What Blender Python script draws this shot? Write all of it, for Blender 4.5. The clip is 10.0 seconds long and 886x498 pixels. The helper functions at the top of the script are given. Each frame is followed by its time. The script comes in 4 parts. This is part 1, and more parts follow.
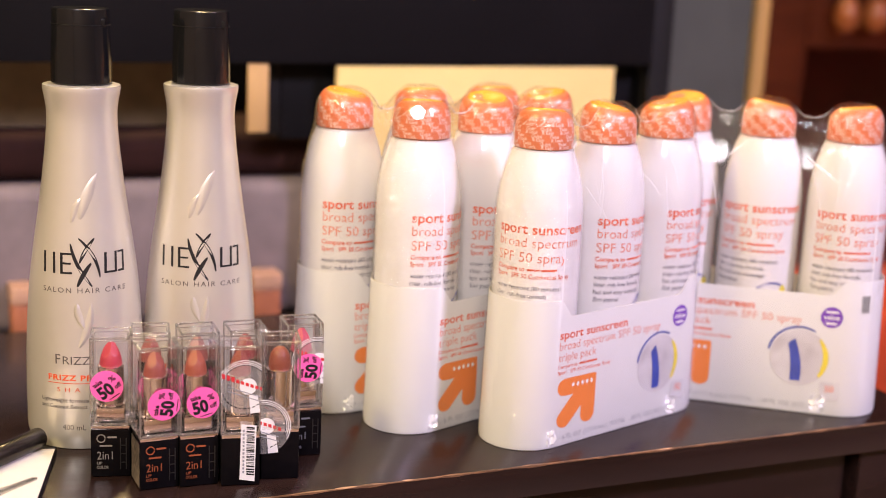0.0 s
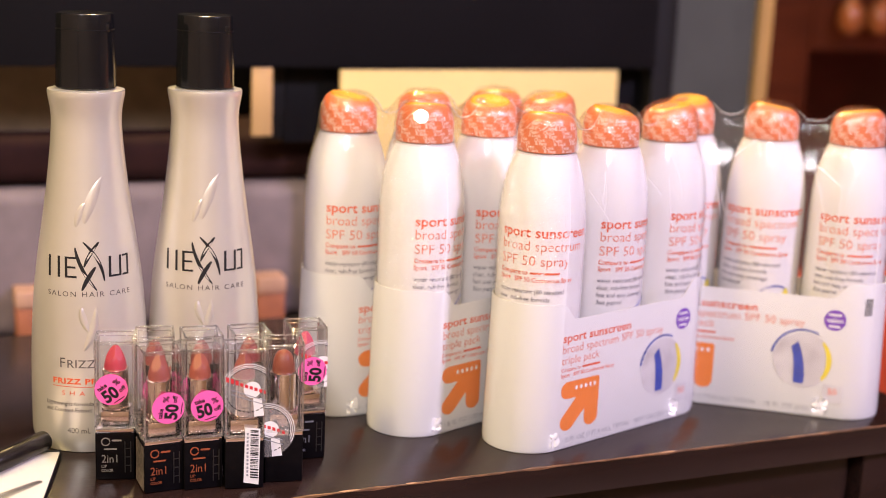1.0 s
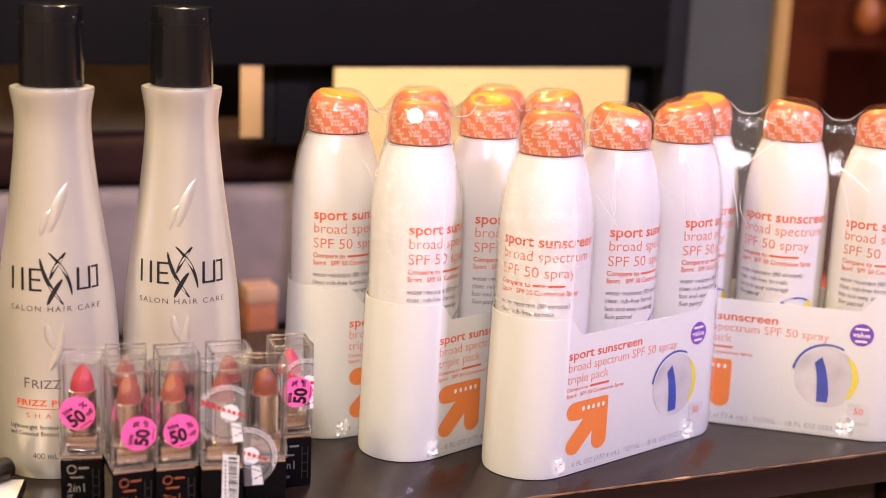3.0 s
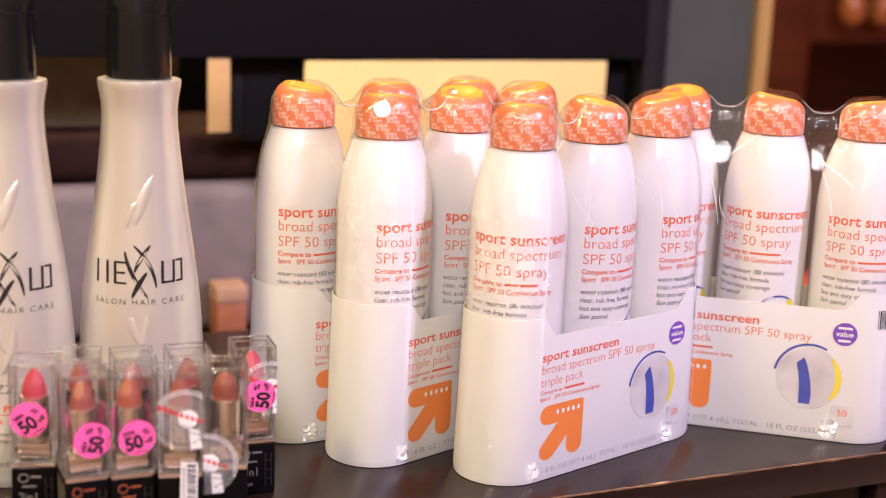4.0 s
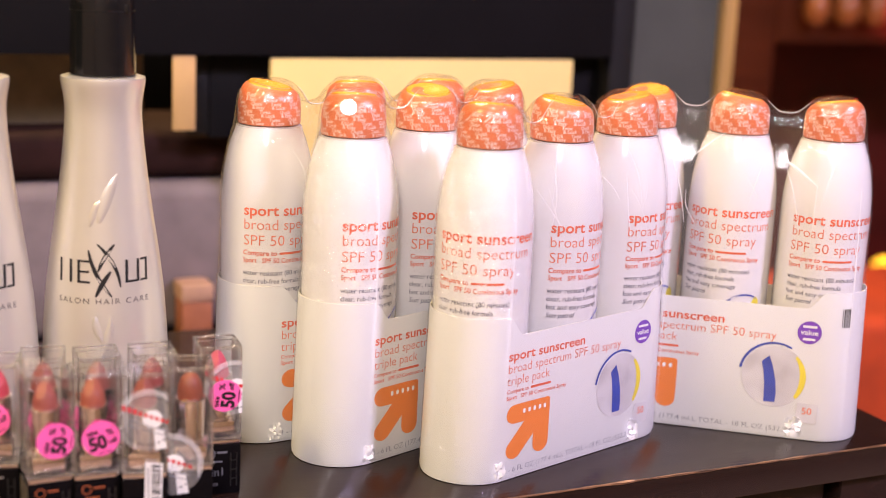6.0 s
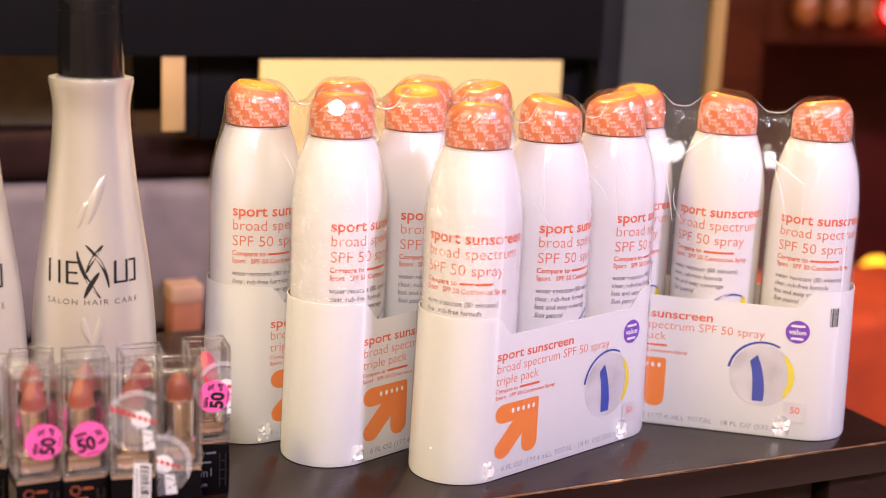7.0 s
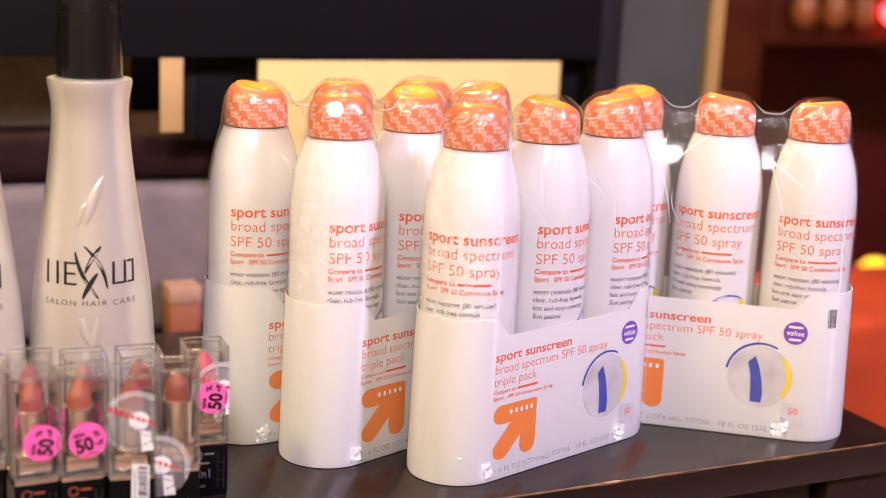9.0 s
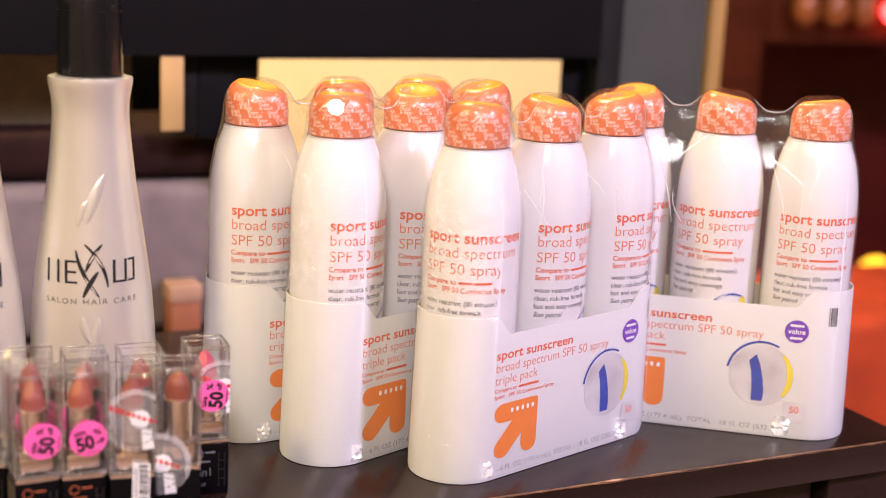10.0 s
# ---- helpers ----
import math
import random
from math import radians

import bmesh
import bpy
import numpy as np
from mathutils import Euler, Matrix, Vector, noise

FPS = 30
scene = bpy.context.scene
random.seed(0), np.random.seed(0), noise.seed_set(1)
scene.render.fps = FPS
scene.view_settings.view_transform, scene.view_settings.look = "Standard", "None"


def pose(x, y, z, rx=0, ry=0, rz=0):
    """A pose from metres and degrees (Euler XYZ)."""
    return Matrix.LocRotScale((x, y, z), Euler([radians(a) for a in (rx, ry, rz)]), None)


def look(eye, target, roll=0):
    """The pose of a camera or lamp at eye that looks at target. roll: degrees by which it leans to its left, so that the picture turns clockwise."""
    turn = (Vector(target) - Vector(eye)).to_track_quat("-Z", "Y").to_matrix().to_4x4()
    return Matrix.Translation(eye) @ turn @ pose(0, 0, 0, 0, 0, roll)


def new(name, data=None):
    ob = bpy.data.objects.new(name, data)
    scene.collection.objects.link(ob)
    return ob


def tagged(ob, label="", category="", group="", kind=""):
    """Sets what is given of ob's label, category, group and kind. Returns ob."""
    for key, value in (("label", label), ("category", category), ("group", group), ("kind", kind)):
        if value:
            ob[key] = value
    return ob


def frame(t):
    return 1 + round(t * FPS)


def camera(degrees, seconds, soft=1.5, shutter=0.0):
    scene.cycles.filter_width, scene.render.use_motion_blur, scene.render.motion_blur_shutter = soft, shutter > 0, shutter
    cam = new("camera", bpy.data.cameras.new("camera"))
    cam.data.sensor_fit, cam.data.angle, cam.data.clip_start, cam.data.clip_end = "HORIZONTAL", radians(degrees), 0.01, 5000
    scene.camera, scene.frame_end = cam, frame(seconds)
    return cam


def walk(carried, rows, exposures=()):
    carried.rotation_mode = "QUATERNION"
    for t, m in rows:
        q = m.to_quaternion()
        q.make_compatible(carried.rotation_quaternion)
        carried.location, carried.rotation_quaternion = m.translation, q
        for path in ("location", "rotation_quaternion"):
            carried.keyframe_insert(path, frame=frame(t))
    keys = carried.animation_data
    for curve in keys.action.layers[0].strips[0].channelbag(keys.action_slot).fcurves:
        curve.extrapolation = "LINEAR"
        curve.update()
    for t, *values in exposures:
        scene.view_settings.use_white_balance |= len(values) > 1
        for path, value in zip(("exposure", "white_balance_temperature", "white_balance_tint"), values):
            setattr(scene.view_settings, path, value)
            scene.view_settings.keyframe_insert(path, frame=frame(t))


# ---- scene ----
cam = camera(35.77, 10.0, soft=0.8)
cam.data.dof.use_dof = True
cam.data.dof.focus_distance = 0.745
cam.data.dof.aperture_fstop = 4.6
ROWS = [
    (0.0, 0.0002, 0.0003, 1.0415, 1.76, -12.97, 2.61),
    (0.5, 0.0001, -0.0007, 1.0423, 2.11, -12.98, 2.53),
    (1.0, 0.0012, -0.0015, 1.0426, 1.98, -12.88, 2.50),
    (1.5, 0.0015, -0.0018, 1.0427, 2.02, -12.85, 2.48),
    (2.0, 0.0005, -0.0023, 1.0426, 2.10, -12.86, 2.50),
    (3.5, 0.0111, 0.0813, 1.0302, 2.46, -12.80, 2.33),
    (4.0, 0.0142, 0.0832, 1.0296, 1.80, -12.95, 2.35),
    (4.5, 0.0141, 0.0843, 1.0297, 1.41, -13.17, 2.45),
    (5.0, 0.0137, 0.0844, 1.0293, 0.95, -13.10, 2.42),
    (5.5, 0.0149, 0.0858, 1.0297, 1.02, -13.21, 2.45),
    (6.0, 0.0144, 0.0848, 1.0295, 0.38, -12.96, 2.67),
    (7.5, 0.0169, 0.0837, 1.0295, 0.02, -12.90, 2.64),
    (8.0, 0.0159, 0.0838, 1.0295, 0.00, -12.89, 2.65),
    (8.5, 0.0177, 0.0838, 1.0294, 0.17, -12.92, 2.62),
    (9.0, 0.0164, 0.0833, 1.0296, -0.02, -12.86, 2.67),
    (9.5, 0.0170, 0.0840, 1.0289, 0.03, -12.96, 2.62),
    (10.0, 0.0162, 0.0837, 1.0290, -0.00, -12.89, 2.65),
]
walk(cam, [(t, pose(x, y, z, 90 + pitch, 0, yaw) @ pose(0, 0, 0, 0, 0, roll)) for t, x, y, z, yaw, pitch, roll in ROWS],
     exposures=[(0.0, 0.0), (10.0, 0.0)])

# ---- light: an indoor room with ceiling lamps ----
world = bpy.data.worlds.new("room_world")
scene.world = world
world.use_nodes = True
world.node_tree.nodes["Background"].inputs[0].default_value = (0.9, 0.75, 0.62, 1)
world.node_tree.nodes["Background"].inputs[1].default_value = 0.02

# position, target, size, power, colour
LAMPS = [
    ("key", (-0.10, -0.80, 2.00), (0.05, 0.8, 0.85), 0.50, 19.5, (1.0, 0.935, 0.97)),
    ("warm", (-0.85, 0.12, 1.80), (-0.05, 0.8, 0.85), 0.24, 13.5, (1.0, 0.76, 0.31)),
    ("back", (-0.35, 1.75, 2.20), (0.0, 0.85, 0.90), 0.16, 28.0, (1.0, 0.71, 0.32)),
    ("violet", (1.25, 0.15, 1.90), (0.15, 0.85, 0.85), 0.18, 28.0, (0.77, 0.65, 1.0)),
    # the last two are fill lamps, added to brighten shadowed cans and chrome
    ("over", (0.16, 0.42, 2.25), (0.06, 0.84, 0.85), 0.14, 7.5, (1.0, 0.87, 0.78)),
    ("room", (-0.30, -1.60, 2.45), (-0.30, -1.75, 0.0), 0.60, 32.0, (1.0, 0.80, 0.70)),
]


def area_lamp(name, place, target, size, watts, colour):
    data = bpy.data.lights.new(name, "AREA")
    data.shape, data.size, data.energy, data.color = "DISK", size, watts, colour
    ob = new(name, data)
    ob.matrix_world = look(place, target)
    return ob


for lamp_name, place, target, size, watts, colour in LAMPS:
    area_lamp("lamp_" + lamp_name, place, target, size, watts, colour)


# ---- materials ----
def socket(node, name, value):
    node.inputs[name].default_value = value


def material(name, colour, rough=0.5, metal=0.0, vary=0.0, scale=40.0, stretch=(1, 1, 1), bump=0.0, bump_scale=200.0,
             second=None, coat=0.0, sub=0.0, emit=0.0, rough_vary=0.0, spec=0.5):
    """A principled surface with colour variation at two scales, uneven gloss and fine relief."""
    m = bpy.data.materials.new(name)
    m.use_nodes = True
    nt = m.node_tree
    n, l = nt.nodes, nt.links
    b = n["Principled BSDF"]
    socket(b, "Base Color", (*colour, 1))
    socket(b, "Roughness", rough)
    socket(b, "Metallic", metal)
    socket(b, "Coat Weight", coat)
    socket(b, "Specular IOR Level", spec)
    socket(b, "Coat Roughness", 0.08)
    if sub:
        socket(b, "Subsurface Weight", sub)
        b.inputs["Subsurface Radius"].default_value = (0.004, 0.003, 0.002)
        socket(b, "Subsurface Scale", 1.0)
    if emit:
        b.inputs["Emission Color"].default_value = (*colour, 1)
        socket(b, "Emission Strength", emit)
    tc = n.new("ShaderNodeTexCoord")
    mp = n.new("ShaderNodeMapping")
    mp.inputs["Scale"].default_value = stretch
    l.new(tc.outputs["Object"], mp.inputs["Vector"])
    if vary or second:
        fine = n.new("ShaderNodeTexNoise")
        socket(fine, "Scale", scale)
        socket(fine, "Detail", 6.0)
        big = n.new("ShaderNodeTexNoise")
        socket(big, "Scale", scale * 0.13)
        socket(big, "Detail", 3.0)
        add = n.new("ShaderNodeMath")
        add.operation = "MULTIPLY_ADD"
        add.inputs[1].default_value = 0.6
        l.new(mp.outputs[0], fine.inputs["Vector"])
        l.new(mp.outputs[0], big.inputs["Vector"])
        l.new(fine.outputs["Fac"], add.inputs[0])
        half = n.new("ShaderNodeMath")
        half.operation = "MULTIPLY"
        half.inputs[1].default_value = 0.4
        l.new(big.outputs["Fac"], half.inputs[0])
        l.new(half.outputs[0], add.inputs[2])
        ramp = n.new("ShaderNodeValToRGB")
        other = second or tuple(c * (1 - vary) for c in colour)
        ramp.color_ramp.elements[0].position, ramp.color_ramp.elements[1].position = 0.36, 0.64
        ramp.color_ramp.elements[0].color = (*other, 1)
        ramp.color_ramp.elements[1].color = (*colour, 1)
        l.new(add.outputs[0], ramp.inputs[0])
        l.new(ramp.outputs[0], b.inputs["Base Color"])
        if rough_vary:
            rr = n.new("ShaderNodeMapRange")
            socket(rr, "To Min", max(0.02, rough - rough_vary))
            socket(rr, "To Max", rough + rough_vary)
            l.new(add.outputs[0], rr.inputs["Value"])
            l.new(rr.outputs[0], b.inputs["Roughness"])
    if bump:
        bn = n.new("ShaderNodeTexNoise")
        socket(bn, "Scale", bump_scale)
        socket(bn, "Detail", 4.0)
        l.new(mp.outputs[0], bn.inputs["Vector"])
        bp = n.new("ShaderNodeBump")
        socket(bp, "Strength", bump)
        socket(bp, "Distance", 0.001)
        l.new(bn.outputs["Fac"], bp.inputs["Height"])
        l.new(bp.outputs[0], b.inputs["Normal"])
    return m


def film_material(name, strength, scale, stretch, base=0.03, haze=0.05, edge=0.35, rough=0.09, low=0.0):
    """Clear plastic film: light passes, haze turns a share of it milk white, and wrinkles shine where they turn to a
    lamp. A high haze paints shine as white.
    """
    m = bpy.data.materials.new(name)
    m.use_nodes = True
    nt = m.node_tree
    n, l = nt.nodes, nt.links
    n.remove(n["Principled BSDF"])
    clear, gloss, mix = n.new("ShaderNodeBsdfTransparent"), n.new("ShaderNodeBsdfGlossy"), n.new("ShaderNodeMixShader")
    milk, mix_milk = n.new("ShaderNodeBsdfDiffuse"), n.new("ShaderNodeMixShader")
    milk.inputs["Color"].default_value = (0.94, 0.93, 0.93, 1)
    clear.inputs["Color"].default_value = (0.99, 0.985, 0.98, 1)
    socket(gloss, "Roughness", rough)
    fr = n.new("ShaderNodeFresnel")
    socket(fr, "IOR", 1.45)
    more = n.new("ShaderNodeMath")
    more.operation = "MULTIPLY_ADD"
    more.inputs[1].default_value, more.inputs[2].default_value = edge, base
    more.use_clamp = True
    tc, mp = n.new("ShaderNodeTexCoord"), n.new("ShaderNodeMapping")
    mp.inputs["Scale"].default_value = stretch
    noise_a, noise_b = n.new("ShaderNodeTexNoise"), n.new("ShaderNodeTexNoise")
    socket(noise_a, "Scale", scale)
    socket(noise_a, "Detail", 3.0)
    socket(noise_a, "Distortion", 0.8)
    socket(noise_b, "Scale", scale * 0.22)
    socket(noise_b, "Distortion", 1.5)
    add = n.new("ShaderNodeMath")
    bp = n.new("ShaderNodeBump")
    socket(bp, "Strength", strength)
    socket(bp, "Distance", 0.002)
    l.new(tc.outputs["Object"], mp.inputs["Vector"])
    l.new(mp.outputs[0], noise_a.inputs["Vector"])
    l.new(mp.outputs[0], noise_b.inputs["Vector"])
    l.new(noise_a.outputs["Fac"], add.inputs[0])
    l.new(noise_b.outputs["Fac"], add.inputs[1])
    l.new(add.outputs[0], bp.inputs["Height"])
    l.new(bp.outputs[0], gloss.inputs["Normal"])
    l.new(bp.outputs[0], fr.inputs["Normal"])
    l.new(fr.outputs[0], more.inputs[0])
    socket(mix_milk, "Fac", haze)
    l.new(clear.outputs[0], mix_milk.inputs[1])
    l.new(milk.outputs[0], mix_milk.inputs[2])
    l.new(more.outputs[0], mix.inputs[0])
    l.new(mix_milk.outputs[0], mix.inputs[1])
    l.new(gloss.outputs[0], mix.inputs[2])
    l.new(mix.outputs[0], n["Material Output"].inputs["Surface"])
    return m


M_WOOD = material("espresso_wood", (0.024, 0.012, 0.010), 0.23, spec=0.42, vary=0.6, scale=55, stretch=(0.12, 1.6, 1), bump=0.12,
                  bump_scale=300, rough_vary=0.10, second=(0.011, 0.0055, 0.0045))
M_EDGE = material("worn_wood_edge", (0.30, 0.15, 0.07), 0.5, scale=160, stretch=(0.5, 2, 2), second=(0.03, 0.016, 0.012), bump=0.3)
M_CHIP = material("bare_chipped_wood", (0.52, 0.30, 0.17), 0.7, vary=0.4, scale=300, bump=0.4)
M_CAN = material("white_enamelled_can", (0.71, 0.69, 0.70), 0.17, vary=0.02, scale=90, coat=0.5)
M_CARD = material("white_coated_card", (0.75, 0.745, 0.745), 0.38, vary=0.03, scale=120, bump=0.05, bump_scale=500)
M_CARD_IN = material("raw_card_edge", (0.72, 0.66, 0.56), 0.8, vary=0.1, scale=300)
M_CAPO = material("orange_plastic", (0.73, 0.195, 0.08), 0.30, vary=0.15, scale=120, sub=0.0, coat=0.2)
# orange plastic, yellowed to paint in the warm back light
M_CAPTOP_GLOW = material("backlit_plastic_top", (0.88, 0.42, 0.05), 0.25, vary=0.15, scale=120, coat=0.3)
M_INK_O = material("orange_ink", (0.74, 0.13, 0.055), 0.4, vary=0.05, scale=400)
M_INK_OL = material("light_orange_ink", (0.76, 0.20, 0.11), 0.4, vary=0.05, scale=400)
M_ARROW = material("orange_logo_ink", (0.80, 0.22, 0.03), 0.4, vary=0.05, scale=200)
M_INK_G = material("grey_ink", (0.16, 0.16, 0.20), 0.5, vary=0.1, scale=400)
M_FAINT = material("dark_gloss_print", (0.016, 0.015, 0.015), 0.3, vary=0.3, scale=300)
M_INK_LG = material("pale_grey_ink", (0.30, 0.30, 0.33), 0.5, vary=0.1, scale=400)
M_INK_K = material("black_ink", (0.012, 0.012, 0.014), 0.35, vary=0.2, scale=300)
M_INK_W = material("white_ink", (0.82, 0.80, 0.80), 0.45, vary=0.04, scale=300)
M_CAPINK = material("pale_cap_ink", (0.86, 0.66, 0.58), 0.4, vary=0.1, scale=400)
M_BLUE = material("blue_ink", (0.035, 0.07, 0.42), 0.35, vary=0.25, scale=120)
M_YEL = material("yellow_ink", (0.80, 0.66, 0.05), 0.35, vary=0.15, scale=120)
M_BALL = material("ball_print", (0.66, 0.64, 0.66), 0.38, second=(0.45, 0.42, 0.44), scale=60)
M_PURP = material("purple_ink", (0.18, 0.045, 0.46), 0.35, vary=0.08, scale=200)
M_FILM = film_material("shrink_film", 0.22, 80, (1, 1, 0.35), 0.045, 0.03, 0.14)
M_CRINKLE = film_material("crinkled_film", 0.9, 420, (1, 1, 0.8), 0.06, 0.02, 0.10, 0.06)
M_CAPFILM = film_material("puckered_film", 0.85, 190, (1, 1, 0.6), 0.075, 0.004, 0.16, 0.035)
# nearly opaque white: the glints of creases and folds are put into the colour
M_CREASE_SHINE = film_material("white_crease_shine", 0.2, 900, (1, 1, 1), 0.24, 0.88, 0.05, 0.15)
M_SHINE_STREAK = film_material("white_shine_streak", 0.2, 900, (1, 1, 1), 0.22, 0.92, 0.05, 0.18)
M_GLINT = film_material("glint_film", 0.02, 300, (1, 1, 1), 0.40, 0.02, 0.4, 0.05)
M_PEARL = material("pearl_bottle_plastic", (0.73, 0.69, 0.61), 0.30, metal=0.55, vary=0.04, scale=60, coat=0.15, bump=0.03, bump_scale=900)
M_BLACKCAP = material("gloss_black_plastic", (0.008, 0.008, 0.009), 0.16, vary=0.3, scale=150, coat=0.1, rough_vary=0.06, spec=0.35)
M_ORANGE_LABEL = material("red_orange_ink", (0.72, 0.10, 0.02), 0.4, vary=0.05, scale=300)
M_GREY_TXT = material("taupe_ink", (0.11, 0.09, 0.08), 0.45, vary=0.1, scale=300)
M_ACRYL = film_material("clear_acrylic", 0.06, 90, (1, 1, 1), 0.022, 0.003, 0.45, 0.04)
M_ACRYL_EDGE = film_material("acrylic_edge", 0.5, 500, (1, 1, 0.3), 0.30, 0.03, 0.5, 0.08)
M_LIPBASE = material("gloss_black_lipstick_base", (0.006, 0.005, 0.006), 0.18, vary=0.3, scale=200, coat=0.0, spec=0.06)
M_SPECK = material("speckled_base_side", (0.30, 0.24, 0.20), 0.35, scale=380, second=(0.01, 0.01, 0.01))
M_CHROME = material("rosy_chrome", (0.99, 0.88, 0.83), 0.10, metal=1.0, vary=0.12, scale=60)
M_SILVER = material("silver_print", (0.62, 0.60, 0.60), 0.25, metal=0.7, vary=0.1, scale=300)
M_COPPER = material("copper_print", (0.65, 0.20, 0.10), 0.25, metal=0.7, vary=0.1, scale=300)
M_STICKER = material("fluorescent_pink_paper", (1.0, 0.13, 0.44), 0.45, vary=0.04, scale=300)
M_RED = material("red_ink", (0.62, 0.03, 0.04), 0.4, vary=0.1, scale=300)
M_CLEAR = film_material("clear_sticker", 0.05, 200, (1, 1, 1), 0.05, 0.16)
M_PAPER = material("white_paper", (0.78, 0.72, 0.62), 0.6, vary=0.05, scale=150, bump=0.05)
M_TUBE = material("dark_mascara_tube", (0.035, 0.028, 0.024), 0.24, metal=0.5, vary=0.4, scale=120)
M_DARKBOARD = material("charcoal_board", (0.0055, 0.0046, 0.0060), 0.65, vary=0.3, scale=12, rough_vary=0.1, spec=0.16)
M_BLACK = material("black_lacquer", (0.006, 0.005, 0.005), 0.6, vary=0.3, scale=30, spec=0.25)
M_GREYPANEL = material("slate_grey_paint", (0.062, 0.065, 0.054), 0.7, vary=0.2, scale=20)
M_CREAM = material("cream_card", (0.80, 0.60, 0.24), 0.6, vary=0.05, scale=30)
M_TAN = material("tan_card", (0.58, 0.36, 0.15), 0.6, vary=0.1, scale=40)
M_PINE = material("golden_wood", (0.50, 0.29, 0.085), 0.5, vary=0.3, scale=30, stretch=(3, 3, 0.3))
M_MAROON = material("maroon_wood", (0.105, 0.024, 0.008), 0.7, spec=0.08, vary=0.5, scale=30, stretch=(0.3, 2, 2))
M_OLIVE = material("taupe_fabric", (0.29, 0.215, 0.135), 0.8, vary=0.3, scale=60)
M_MAUVE = material("mauve_fabric", (0.24, 0.19, 0.20), 0.8, vary=0.25, scale=50)
M_OXBLOOD = material("brown_leather", (0.035, 0.013, 0.011), 0.85, vary=0.4, scale=40, spec=0.15)
M_TERRA = material("terracotta_box", (0.52, 0.18, 0.09), 0.6, vary=0.3, scale=40)
M_REDCLOTH = material("orange_red_cloth", (0.62, 0.07, 0.012), 0.8, vary=0.35, scale=25)
M_PLASTER = material("warm_plaster", (0.66, 0.55, 0.45), 0.9, vary=0.15, scale=8, bump=0.1, bump_scale=60)
M_CEIL = material("white_ceiling_paint", (0.75, 0.70, 0.63), 0.9, vary=0.05, scale=6)
M_FLOOR = material("pale_unseen_carpet", (0.44, 0.32, 0.26), 0.95, vary=0.4, scale=60, bump=0.5, bump_scale=300)
# dark red that paints a red glow into the cabinet's back
M_GLOW_PANEL = material("red_glow_paint", (0.16, 0.012, 0.008), 0.5, vary=0.4, scale=20)
M_PEACH = material("peach_card", (0.62, 0.36, 0.24), 0.6, vary=0.2, scale=60)
M_GLOW_Y = material("yellow_lamp_glass", (1.0, 0.50, 0.03), 0.4, emit=3.0)
M_GLOW_R = material("red_lamp_glass", (1.0, 0.03, 0.03), 0.4, emit=22.0)
M_GLOW_W = material("lamp_diffuser", (1.0, 0.93, 0.85), 0.4, emit=6.0)
# glass, not a lamp: a faint emission is added to lift it
M_LIT_GLASS = material("self_lit_amber_glass", (0.26, 0.075, 0.02), 0.35, vary=0.3, scale=20, emit=0.12)


# ---- mesh helpers ----
def mesh_of(name, bm, mats, smooth=True):
    bmesh.ops.recalc_face_normals(bm, faces=bm.faces)
    me = bpy.data.meshes.new(name)
    bm.to_mesh(me)
    bm.free()
    for m in (mats if isinstance(mats, (list, tuple)) else [mats]):
        me.materials.append(m)
    if smooth:
        me.polygons.foreach_set("use_smooth", [True] * len(me.polygons))
        me.set_sharp_from_angle(angle=radians(38))
    return me


def part(name, shape, mats, parent, label="", smooth=True, local=None):
    """Links a bmesh, or a finished mesh, as one object under a thing or a part."""
    me = shape if isinstance(shape, bpy.types.Mesh) else mesh_of(name, shape, mats, smooth)
    ob = new(name, me)
    ob.parent = parent
    if local is not None:
        ob.matrix_basis = local
    return tagged(ob, label)


def thing(name, m, label, category, group="", kind=""):
    ob = new(name)
    ob.empty_display_size = 0.02
    ob.matrix_basis = m
    return tagged(ob, label, category, group, kind)


def box(x0, x1, y0, y1, z0, z1, bevel=0.0, seg=2):
    bm = bmesh.new()
    bmesh.ops.create_cube(bm, size=1.0)
    for v in bm.verts:
        v.co = Vector(((x0 + x1) / 2 + v.co.x * (x1 - x0), (y0 + y1) / 2 + v.co.y * (y1 - y0), (z0 + z1) / 2 + v.co.z * (z1 - z0)))
    if bevel:
        bmesh.ops.bevel(bm, geom=bm.edges[:], offset=bevel, segments=seg, affect="EDGES", profile=0.5)
    return bm


def lathe(profile, seg=64, tilt=None):
    """A turned shape from (radius, height) pairs; tilt(x, y, z) may move its points."""
    bm = bmesh.new()
    rings = []
    for r, z in profile:
        ring = []
        for k in range(seg if r > 1e-6 else 1):
            a = 2 * math.pi * k / seg
            co = Vector((r * math.cos(a), r * math.sin(a), z))
            ring.append(bm.verts.new(tilt(co) if tilt else co))
        rings.append(ring)
    for a, b in zip(rings, rings[1:]):
        for k in range(max(len(a), len(b))):
            q = [a[k % len(a)], a[(k + 1) % len(a)], b[(k + 1) % len(b)], b[k % len(b)]]
            q = list(dict.fromkeys(q))
            if len(q) > 2:
                bm.faces.new(q)
    for ring in (rings[0], rings[-1]):
        if len(ring) > 2:
            bm.faces.new(ring)
    return bm


def blend(table, z):
    """Value of a piecewise table of (z, value), smoothed between its knots."""
    zs, vs = [p[0] for p in table], [p[1] for p in table]
    return float(np.interp(z, zs, vs))


